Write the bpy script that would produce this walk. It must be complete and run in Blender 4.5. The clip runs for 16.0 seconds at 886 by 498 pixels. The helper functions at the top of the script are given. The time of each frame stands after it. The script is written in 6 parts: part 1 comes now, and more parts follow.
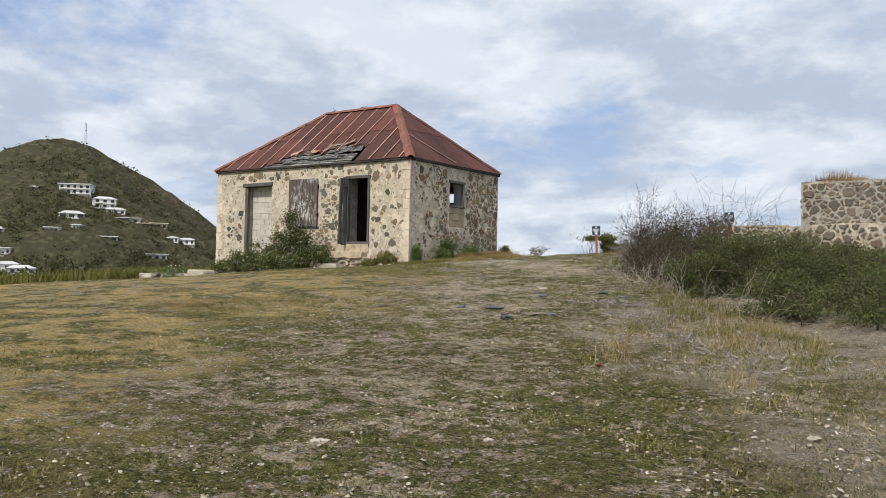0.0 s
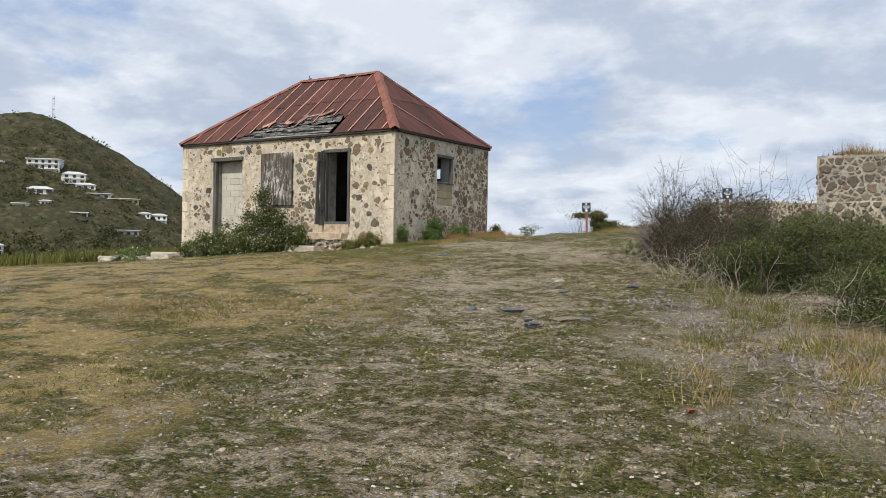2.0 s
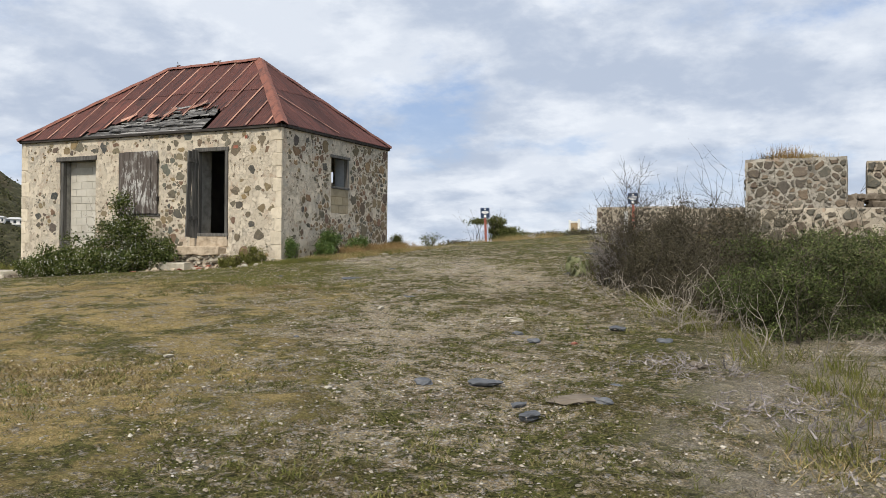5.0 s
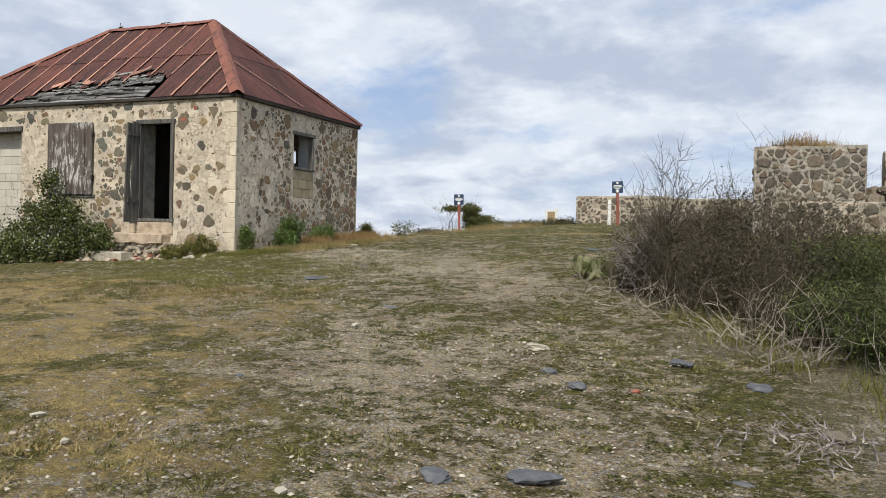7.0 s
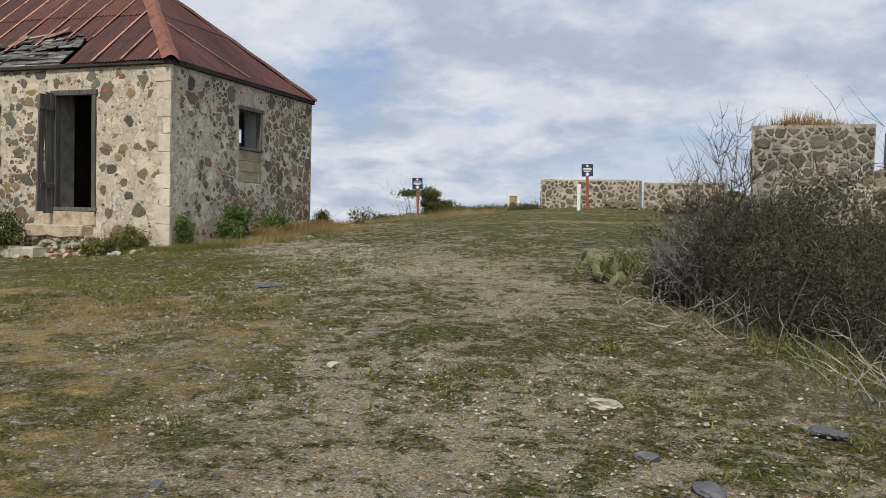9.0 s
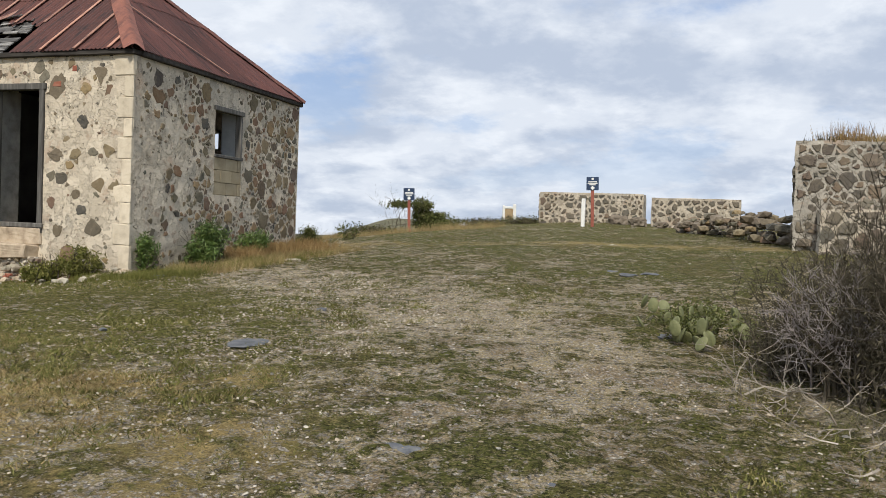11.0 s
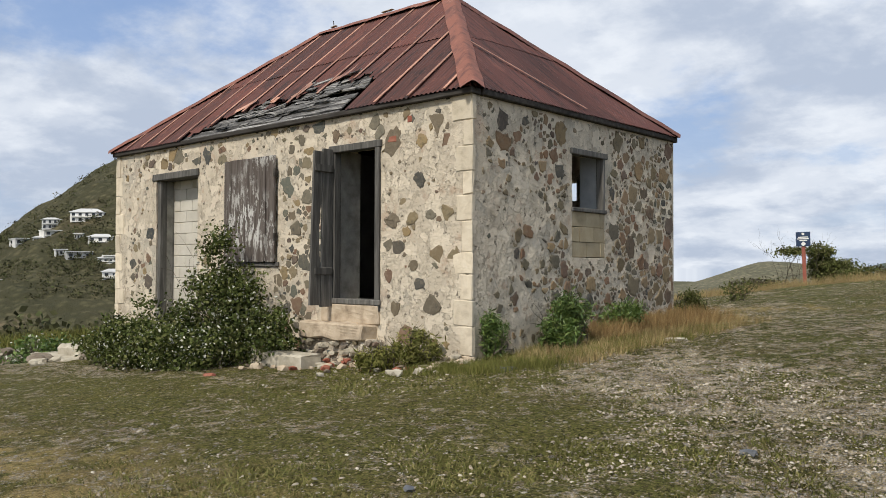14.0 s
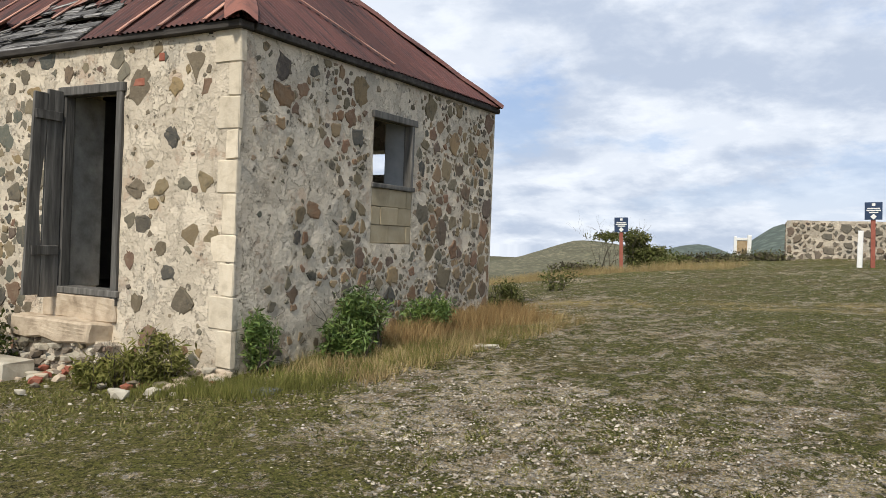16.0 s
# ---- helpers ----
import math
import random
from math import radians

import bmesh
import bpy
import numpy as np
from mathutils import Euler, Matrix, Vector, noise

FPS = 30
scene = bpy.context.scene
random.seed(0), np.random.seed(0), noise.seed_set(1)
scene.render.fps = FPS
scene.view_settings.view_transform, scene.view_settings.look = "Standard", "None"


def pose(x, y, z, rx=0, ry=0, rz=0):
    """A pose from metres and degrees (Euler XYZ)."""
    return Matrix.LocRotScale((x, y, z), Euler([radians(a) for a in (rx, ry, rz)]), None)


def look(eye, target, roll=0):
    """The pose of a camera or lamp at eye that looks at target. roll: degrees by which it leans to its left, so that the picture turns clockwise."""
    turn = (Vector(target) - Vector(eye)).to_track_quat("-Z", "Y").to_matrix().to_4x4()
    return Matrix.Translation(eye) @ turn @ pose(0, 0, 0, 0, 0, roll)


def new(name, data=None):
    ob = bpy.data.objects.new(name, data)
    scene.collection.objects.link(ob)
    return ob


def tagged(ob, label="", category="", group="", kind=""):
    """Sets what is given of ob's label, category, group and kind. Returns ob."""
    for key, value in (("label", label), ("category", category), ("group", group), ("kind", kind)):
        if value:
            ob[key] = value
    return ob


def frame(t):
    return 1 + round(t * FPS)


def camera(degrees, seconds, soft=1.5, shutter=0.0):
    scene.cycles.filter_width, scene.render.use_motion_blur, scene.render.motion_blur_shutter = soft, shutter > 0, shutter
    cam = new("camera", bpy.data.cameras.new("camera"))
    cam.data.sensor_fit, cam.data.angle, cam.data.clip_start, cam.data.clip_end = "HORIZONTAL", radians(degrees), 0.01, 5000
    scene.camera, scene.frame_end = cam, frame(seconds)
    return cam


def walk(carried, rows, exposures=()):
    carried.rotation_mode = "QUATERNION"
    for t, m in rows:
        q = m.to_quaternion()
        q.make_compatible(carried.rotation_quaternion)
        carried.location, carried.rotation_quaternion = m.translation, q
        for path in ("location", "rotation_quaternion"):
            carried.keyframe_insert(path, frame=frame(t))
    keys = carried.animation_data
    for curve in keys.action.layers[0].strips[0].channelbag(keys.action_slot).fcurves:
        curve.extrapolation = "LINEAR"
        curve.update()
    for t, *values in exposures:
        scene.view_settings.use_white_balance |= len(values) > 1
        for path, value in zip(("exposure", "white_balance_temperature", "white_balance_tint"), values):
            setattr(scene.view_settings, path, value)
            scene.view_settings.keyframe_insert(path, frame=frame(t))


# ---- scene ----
cam = camera(56.0, 16.0, 0.8)
PATH = [
    (0, (15.657, -20.365, -0.274), (14.505, -18.731, -0.221), 1.2),
    (0.5, (15.258, -19.982, -0.211), (14.14, -18.324, -0.18), 0.7),
    (1, (14.875, -19.554, -0.167), (13.777, -17.882, -0.186), 1.0),
    (1.5, (14.469, -19.183, -0.115), (13.384, -17.503, -0.151), 1.0),
    (2, (14.097, -18.762, -0.061), (12.994, -17.094, -0.067), 1.0),
    (2.5, (13.718, -18.379, -0.004), (12.674, -16.674, 0.017), 0.9),
    (3, (13.374, -17.986, 0.057), (12.429, -16.223, 0.059), 0.8),
    (5.5, (11.593, -15.833, 0.277), (10.743, -14.023, 0.281), 0.5),
    (6, (11.243, -15.286, 0.306), (10.399, -13.473, 0.306), 0.5),
    (6.5, (10.929, -14.767, 0.347), (10.155, -12.923, 0.331), 1.0),
    (7, (10.628, -14.247, 0.381), (9.858, -12.401, 0.351), 1.4),
    (7.5, (10.279, -13.756, 0.434), (9.551, -11.893, 0.413), 1.4),
    (8, (9.969, -13.265, 0.463), (9.227, -11.408, 0.46), 1.3),
    (8.5, (9.62, -12.795, 0.475), (8.907, -10.927, 0.437), 1.3),
    (9, (9.335, -12.303, 0.511), (8.685, -10.413, 0.443), 1.2),
    (11.5, (7.836, -9.927, 0.822), (7.23, -8.022, 0.777), 2.2),
    (12, (7.498, -9.576, 0.846), (6.486, -7.852, 0.812), 0.9),
    (12.5, (7.158, -9.174, 0.915), (5.845, -7.666, 0.921), 0.2),
    (13, (6.922, -8.692, 0.975), (5.542, -7.246, 1.012), -0.2),
    (13.5, (6.673, -8.208, 1.015), (5.314, -6.742, 1.06), -0.8),
    (14, (6.47, -7.668, 1.044), (5.128, -6.186, 1.09), 0.2),
    (14.5, (6.237, -7.135, 1.045), (4.929, -5.622, 1.08), 1.1),
    (15, (6.055, -6.668, 1.108), (4.809, -5.103, 1.117), 1.6),
    (15.5, (5.846, -6.169, 1.17), (4.672, -4.55, 1.149), 1.9),
    (16, (5.58, -5.699, 1.244), (4.57, -3.973, 1.228), 2.2),
]
walk(cam, [(t, look(eye, target, roll)) for t, eye, target, roll in PATH],
     [(0, 0.42), (3, 0.43), (6, 0.43), (7.5, 0.45), (8.5, 0.44), (9, 0.22), (11.5, 0.48), (12.5, 0.41), (14.5, 0.40), (15.5, 0.46), (16, 0.56)])


# ---- world and sun ----
def build_world():
    w = bpy.data.worlds.new("sky")
    scene.world = w
    w.use_nodes = True
    nt = w.node_tree
    nt.nodes.clear()
    N, L = nt.nodes.new, nt.links.new
    out, bg = N("ShaderNodeOutputWorld"), N("ShaderNodeBackground")
    sky = N("ShaderNodeTexSky")
    sky.sky_type = "NISHITA"
    sky.sun_disc = False
    sky.sun_elevation = radians(SUN_UP)
    sky.sun_rotation = radians(SUN_TURN)
    tc, sep = N("ShaderNodeTexCoord"), N("ShaderNodeSeparateXYZ")
    L(tc.outputs["Generated"], sep.inputs[0])

    def op(kind, a, b):
        n = N("ShaderNodeMath")
        n.operation = kind
        for k, v in enumerate((a, b)):
            if isinstance(v, (int, float)):
                n.inputs[k].default_value = v
            else:
                L(v, n.inputs[k])
        return n.outputs[0]

    up = op("ADD", op("MAXIMUM", sep.outputs[2], 0.0), 0.30)
    flat = N("ShaderNodeCombineXYZ")
    L(op("DIVIDE", sep.outputs[0], up), flat.inputs[0])
    L(op("DIVIDE", sep.outputs[1], up), flat.inputs[1])

    def cloud(scale, detail, rough, low, high, offset, warp=0.3):
        m = N("ShaderNodeMapping")
        m.inputs["Location"].default_value = offset
        L(flat.outputs[0], m.inputs[0])
        n, r = N("ShaderNodeTexNoise"), N("ShaderNodeMapRange")
        n.inputs["Scale"].default_value = scale
        n.inputs["Detail"].default_value = detail
        n.inputs["Roughness"].default_value = rough
        n.inputs["Distortion"].default_value = warp
        r.interpolation_type = "SMOOTHSTEP"
        r.inputs["From Min"].default_value = low
        r.inputs["From Max"].default_value = high
        L(m.outputs[0], n.inputs["Vector"])
        L(n.outputs[0], r.inputs[0])
        return r.outputs[0]

    cover = cloud(1.5, 12, 0.60, 0.32, 0.50, (3.1, 1.7, 0), 0.0)
    body = cloud(2.3, 12, 0.58, 0.40, 0.60, (7.3, 4.4, 0), 0.10)
    puffs = cloud(5.5, 10, 0.60, 0.46, 0.64, (1.3, 8.2, 0), 0.15)
    shade = N("ShaderNodeMix")
    shade.data_type = "RGBA"
    shade.inputs["A"].default_value = (4.4, 5.05, 6.2, 1)
    shade.inputs["B"].default_value = (7.5, 7.9, 8.5, 1)
    L(op("ADD", op("MULTIPLY", body, 0.72), op("MULTIPLY", puffs, 0.28)), shade.inputs["Factor"])
    blue = N("ShaderNodeMix")
    blue.data_type = "RGBA"
    blue.inputs["Factor"].default_value = 0.6
    blue.inputs["B"].default_value = (2.5, 3.9, 7.0, 1)
    L(sky.outputs[0], blue.inputs["A"])
    veil = N("ShaderNodeMapRange")
    veil.interpolation_type = "SMOOTHSTEP"
    veil.inputs["From Min"].default_value = 0.30
    veil.inputs["From Max"].default_value = 0.02
    L(sep.outputs[2], veil.inputs[0])
    mix = N("ShaderNodeMix")
    mix.data_type = "RGBA"
    L(op("MAXIMUM", op("ADD", op("MULTIPLY", cover, 0.88), 0.10), op("MULTIPLY", veil.outputs[0], 0.70)), mix.inputs["Factor"])
    L(blue.outputs["Result"], mix.inputs["A"])
    L(shade.outputs["Result"], mix.inputs["B"])
    L(mix.outputs["Result"], bg.inputs[0])
    bg.inputs[1].default_value = SKY_STRENGTH
    L(bg.outputs[0], out.inputs[0])
    lamp = bpy.data.lights.new("sun", "SUN")
    lamp.energy, lamp.angle, lamp.color = SUN_STRENGTH, radians(6), (1.0, 0.93, 0.82)
    ob = new("sun", lamp)
    a, e = radians(SUN_TURN), radians(SUN_UP)
    way = Vector((math.sin(a) * math.cos(e), math.cos(a) * math.cos(e), math.sin(e)))
    ob.matrix_world = look(way * 60, (0, 0, 0))


SUN_UP, SUN_TURN, SUN_STRENGTH, SKY_STRENGTH = 48, 172, 2.7, 0.085
build_world()


# ---- materials ----
class Nodes:
    """Short hand for a node material."""

    def __init__(self, name, rough=0.85, metal=0.0):
        self.m = bpy.data.materials.new(name)
        self.m.use_nodes = True
        self.nt = self.m.node_tree
        self.b = self.nt.nodes["Principled BSDF"]
        self.b.inputs["Roughness"].default_value = rough
        self.b.inputs["Metallic"].default_value = metal
        if rough > 0.78:
            self.b.inputs["Specular IOR Level"].default_value = 0.12
        self.pos = self.nt.nodes.new("ShaderNodeNewGeometry").outputs["Position"]

    def n(self, kind):
        return self.nt.nodes.new(kind)

    def put(self, value, socket):
        if isinstance(value, bpy.types.NodeSocket):
            self.nt.links.new(value, socket)
        else:
            socket.default_value = value

    def noise(self, scale, detail=6, rough=0.6, stretch=(1, 1, 1), warp=0.0, shift=(0, 0, 0)):
        v = self.n("ShaderNodeMapping")
        v.inputs["Scale"].default_value = stretch
        v.inputs["Location"].default_value = shift
        self.put(self.pos, v.inputs[0])
        t = self.n("ShaderNodeTexNoise")
        t.inputs["Scale"].default_value = scale
        t.inputs["Detail"].default_value = detail
        t.inputs["Roughness"].default_value = rough
        t.inputs["Distortion"].default_value = warp
        self.put(v.outputs[0], t.inputs["Vector"])
        return t.outputs[0]

    def cells(self, scale, feature="F1", out="Distance", flat=False):
        t = self.n("ShaderNodeTexVoronoi")
        t.voronoi_dimensions = "2D" if flat else "3D"
        t.feature = feature
        t.inputs["Scale"].default_value = scale
        self.put(self.pos, t.inputs["Vector"])
        return t.outputs[out]

    def span(self, value, a, b, lo=0.0, hi=1.0):
        r = self.n("ShaderNodeMapRange")
        r.interpolation_type = "SMOOTHSTEP"
        for key, v in (("From Min", a), ("From Max", b), ("To Min", lo), ("To Max", hi)):
            r.inputs[key].default_value = v
        self.put(value, r.inputs[0])
        return r.outputs[0]

    def math(self, kind, a, b=0.0):
        o = self.n("ShaderNodeMath")
        o.operation = kind
        self.put(a, o.inputs[0])
        self.put(b, o.inputs[1])
        return o.outputs[0]

    def ramp(self, value, cols):
        r = self.n("ShaderNodeValToRGB")
        e = r.color_ramp.elements
        while len(e) < len(cols):
            e.new(0.5)
        for k, (p, c) in enumerate(cols):
            e[k].position, e[k].color = p, (*c, 1)
        self.put(value, r.inputs[0])
        return r.outputs[0]

    def mix(self, f, a, b, kind="MIX"):
        x = self.n("ShaderNodeMix")
        x.data_type, x.blend_type = "RGBA", kind
        self.put(f, x.inputs["Factor"])
        for v, k in ((a, "A"), (b, "B")):
            self.put((*v, 1) if isinstance(v, tuple) else v, x.inputs[k])
        return x.outputs["Result"]

    def done(self, colour, bump=None, strength=0.4, depth=0.01):
        self.put((*colour, 1) if isinstance(colour, tuple) else colour, self.b.inputs["Base Color"])
        if bump is not None:
            u = self.n("ShaderNodeBump")
            u.inputs["Strength"].default_value = strength
            u.inputs["Distance"].default_value = depth
            self.put(bump, u.inputs["Height"])
            self.put(u.outputs[0], self.b.inputs["Normal"])
        return self.m


def spread(k, *cols):
    return [(0.22 + 0.56 * i / (len(cols) - 1) if k else i / (len(cols) - 1), c) for i, c in enumerate(cols)]


def simple(name, cols, scale=6.0, rough=0.85, metal=0.0, bump=40.0, depth=0.006, strength=0.5, stretch=(1, 1, 1), vary=0.0):
    k = Nodes(name, rough, metal)
    col = k.ramp(k.noise(scale, 7, 0.62, stretch), spread(1, *cols))
    if vary:
        r = k.n("ShaderNodeObjectInfo").outputs["Random"]
        col = k.mix(1.0, col, k.ramp(r, [(0, (1 - vary,) * 3), (1, (1 + vary * 0.4,) * 3)]), "MULTIPLY")
    return k.done(col, k.noise(bump, 5, 0.6, stretch), strength, depth)


def plaster_material(name, light, mid, dark):
    k = Nodes(name, 0.92)
    base = k.ramp(k.noise(1.3, 7, 0.65), spread(1, mid, light))
    base = k.mix(k.span(k.noise(1.7, 8, 0.7, (1, 1, 0.45), 0.6, (4, 2, 9)), 0.54, 0.70, 0, 0.8), base, dark)
    base = k.mix(k.span(k.noise(4.5, 7, 0.68, shift=(2, 2, 5)), 0.53, 0.60, 0, 0.5), base, tuple(c * 0.72 for c in mid))
    base = k.mix(k.span(k.noise(3.2, 7, 0.68, shift=(9, 2, 5)), 0.54, 0.62, 0, 0.55), base, tuple(min(0.82, c * 1.18) for c in light))
    base = k.mix(k.span(k.noise(2.6, 8, 0.72, shift=(5, 9, 2)), 0.55, 0.62, 0, 0.5), base, (0.44, 0.31, 0.22))
    base = k.mix(k.span(k.noise(1.1, 8, 0.7, shift=(8, 4, 1)), 0.53, 0.62, 0, 0.45), base, (0.36, 0.345, 0.30))
    skin = k.noise(2.7, 9, 0.70, shift=(3, 3, 7))
    flake = k.span(skin, 0.505, 0.515)
    base = k.mix(k.math("MULTIPLY", flake, 0.55), base, tuple(min(0.8, c * 1.22) for c in light))
    # shadow edges of the flakes, painted as a dark line along their rims
    rim_shade = k.span(k.math("ABSOLUTE", k.math("SUBTRACT", skin, 0.507)), 0.011, 0.002)
    base = k.mix(k.math("MULTIPLY", rim_shade, k.span(k.noise(1.9, 4, 0.6, shift=(2, 8, 8)), 0.48, 0.62, 0.0, 0.5)), base, tuple(c * 0.42 for c in mid))
    pits = k.math("MAXIMUM", k.span(k.noise(6.0, 9, 0.74, shift=(1, 7, 3)), 0.605, 0.625), k.math("MULTIPLY", k.span(k.noise(20, 5, 0.72, shift=(4, 0, 3)), 0.625, 0.66), 0.75))
    cracks = k.span(k.math("ABSOLUTE", k.math("SUBTRACT", k.noise(2.2, 6, 0.6, shift=(6, 1, 8)), 0.5)), 0.006, 0.002)
    holes = k.math("MAXIMUM", pits, k.math("MULTIPLY", cracks, 0.10))
    base = k.mix(k.math("MULTIPLY", holes, 0.8), base, tuple(c * 0.3 for c in mid))
    h = k.math("SUBTRACT", k.math("ADD", k.noise(5, 8, 0.65), k.math("MULTIPLY", k.noise(45, 4, 0.6), 0.12)), k.math("SUBTRACT", k.math("MULTIPLY", holes, 0.5), k.math("MULTIPLY", flake, 0.22)))
    return k.done(base, h, 0.9, 0.05)


def stone_material(name, *cols):
    k = Nodes(name, 0.85)
    r = k.n("ShaderNodeObjectInfo").outputs["Random"]
    col = k.ramp(r, spread(0, *cols))
    col = k.mix(k.span(k.noise(11, 8, 0.75), 0.47, 0.68, 0, 0.5), col, (0.28, 0.235, 0.165))
    col = k.mix(k.span(k.noise(9, 7, 0.7, shift=(3, 8, 1)), 0.52, 0.68, 0, 0.6), col, (0.045, 0.045, 0.04))
    return k.done(col, k.noise(24, 7, 0.7), 0.7, 0.02)


PLASTER = plaster_material("plaster_front", (0.585, 0.515, 0.405), (0.48, 0.415, 0.322), (0.33, 0.275, 0.20))
PLASTER_SIDE = plaster_material("plaster_side", (0.60, 0.53, 0.42), (0.48, 0.42, 0.325), (0.31, 0.26, 0.19))
TOWERMORTAR = plaster_material("tower_mortar", (0.40, 0.37, 0.315), (0.29, 0.265, 0.22), (0.12, 0.11, 0.095))
MORTAR = plaster_material("mortar", (0.50, 0.44, 0.35), (0.36, 0.31, 0.24), (0.17, 0.15, 0.12))
STONE = stone_material("rubble_stone", (0.066, 0.070, 0.068), (0.18, 0.145, 0.10), (0.13, 0.135, 0.11), (0.26, 0.205, 0.125), (0.075, 0.085, 0.082),
                       (0.21, 0.125, 0.082), (0.16, 0.15, 0.11), (0.31, 0.225, 0.115), (0.135, 0.115, 0.085), (0.20, 0.185, 0.14))
BROWNSTONE = stone_material("brown_rubble_stone", (0.085, 0.078, 0.06), (0.25, 0.185, 0.105), (0.14, 0.125, 0.085), (0.31, 0.225, 0.125), (0.20, 0.12, 0.075),
                            (0.11, 0.112, 0.09), (0.26, 0.20, 0.12), (0.24, 0.145, 0.095), (0.08, 0.08, 0.075), (0.19, 0.165, 0.115))
QUOIN = simple("limestone_quoin", ((0.40, 0.34, 0.25), (0.64, 0.56, 0.43), (0.72, 0.65, 0.52)), 5.5, 0.9, bump=12, depth=0.02, vary=0.18)
BLOCK = simple("concrete_block", ((0.40, 0.37, 0.31), (0.52, 0.49, 0.42), (0.60, 0.57, 0.50)), 2.5, 0.9, bump=60, depth=0.004, vary=0.12)
PATCH = simple("yellow_stone_block", ((0.27, 0.22, 0.14), (0.37, 0.31, 0.205), (0.45, 0.39, 0.28)), 4, 0.9, bump=30, depth=0.012, vary=0.14)
STEPMAT = simple("worn_step_stone", ((0.24, 0.185, 0.13), (0.46, 0.375, 0.275), (0.56, 0.48, 0.37)), 7, 0.9, bump=18, depth=0.015)
BRICK = simple("red_brick", ((0.17, 0.055, 0.035), (0.29, 0.105, 0.07), (0.38, 0.20, 0.14)), 9, 0.9, bump=40, depth=0.006)
# inner plaster coloured dark to deepen the shade seen through the doorway
INSIDE = simple("shade_dark_inner_plaster", ((0.09, 0.085, 0.075), (0.15, 0.14, 0.125), (0.20, 0.19, 0.17)), 2, 0.9)
PALEREVEAL = simple("pale_window_reveal", ((0.26, 0.28, 0.29), (0.40, 0.42, 0.43), (0.50, 0.52, 0.52)), 4, 0.9, bump=25, depth=0.01)
REVEAL = simple("grey_reveal_plaster", ((0.14, 0.138, 0.12), (0.31, 0.30, 0.27), (0.46, 0.44, 0.39)), 5, 0.9, bump=25, depth=0.01)
WOOD = simple("weathered_wood", ((0.045, 0.043, 0.04), (0.12, 0.115, 0.105), (0.23, 0.22, 0.20)), 5, 0.85, bump=16, depth=0.008, stretch=(4, 4, 0.35), vary=0.3)
BOARD = simple("weathered_roof_board", ((0.018, 0.017, 0.016), (0.13, 0.125, 0.12), (0.62, 0.60, 0.55)), 7, 0.85, bump=14, depth=0.02, stretch=(0.35, 5, 5), vary=0.5)
DARKWOOD = simple("dark_wall_plate", ((0.02, 0.018, 0.016), (0.05, 0.045, 0.04), (0.10, 0.09, 0.08)), 5, 0.85, stretch=(0.4, 3, 3))


def peeling_material():
    k = Nodes("peeling_paint_wood", 0.85)
    wood = k.ramp(k.noise(4, 7, 0.6, (5, 5, 0.4)), spread(1, (0.05, 0.041, 0.036), (0.105, 0.088, 0.077), (0.17, 0.15, 0.132)))
    chips = k.math("MULTIPLY", k.span(k.noise(5, 8, 0.74, (2.2, 2.2, 0.7)), 0.50, 0.57), k.span(k.noise(1.1, 3, 0.5, shift=(1, 0, 6)), 0.36, 0.6))
    return k.done(k.mix(chips, wood, (0.50, 0.49, 0.46)), k.noise(14, 6, 0.6, (5, 5, 0.4)), 0.6, 0.008)


def rust_material(name, base, dark, pale, grain=(1, 0.45, 0.45)):
    k = Nodes(name, 0.72)
    col = k.ramp(k.noise(1.3, 8, 0.65), spread(1, dark, base, base, pale))
    col = k.mix(k.span(k.noise(6, 8, 0.7, grain, 0.2, (2, 5, 1)), 0.47, 0.64, 0, 0.85), col, dark)
    col = k.mix(k.span(k.noise(8, 8, 0.72, grain, 0.2, (7, 1, 4)), 0.56, 0.68, 0, 0.5), col, pale)
    col = k.mix(k.span(k.noise(22, 4, 0.6), 0.60, 0.72, 0, 0.55), col, pale)
    r = k.n("ShaderNodeObjectInfo").outputs["Random"]
    col = k.mix(1.0, col, k.ramp(r, [(0, (0.60, 0.56, 0.56)), (1, (1.18, 1.14, 1.12))]), "MULTIPLY")
    return k.done(col, k.noise(60, 4, 0.6), 0.3, 0.003)


PEELING = peeling_material()
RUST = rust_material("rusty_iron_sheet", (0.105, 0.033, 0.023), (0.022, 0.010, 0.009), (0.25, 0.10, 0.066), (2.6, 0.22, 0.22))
# same rust for the end slopes, their shade painted in as darker colour, grain turned
RUST_SHADED = rust_material("shaded_rusty_iron_sheet_end", (0.085, 0.029, 0.022), (0.022, 0.010, 0.009), (0.17, 0.068, 0.048), (0.22, 2.6, 0.22))
RUSTCAP = rust_material("rusty_ridge_cap", (0.20, 0.075, 0.048), (0.08, 0.03, 0.022), (0.34, 0.17, 0.115))
RUSTSEAM = rust_material("pale_rust_seam", (0.42, 0.225, 0.155), (0.17, 0.075, 0.05), (0.58, 0.42, 0.33))


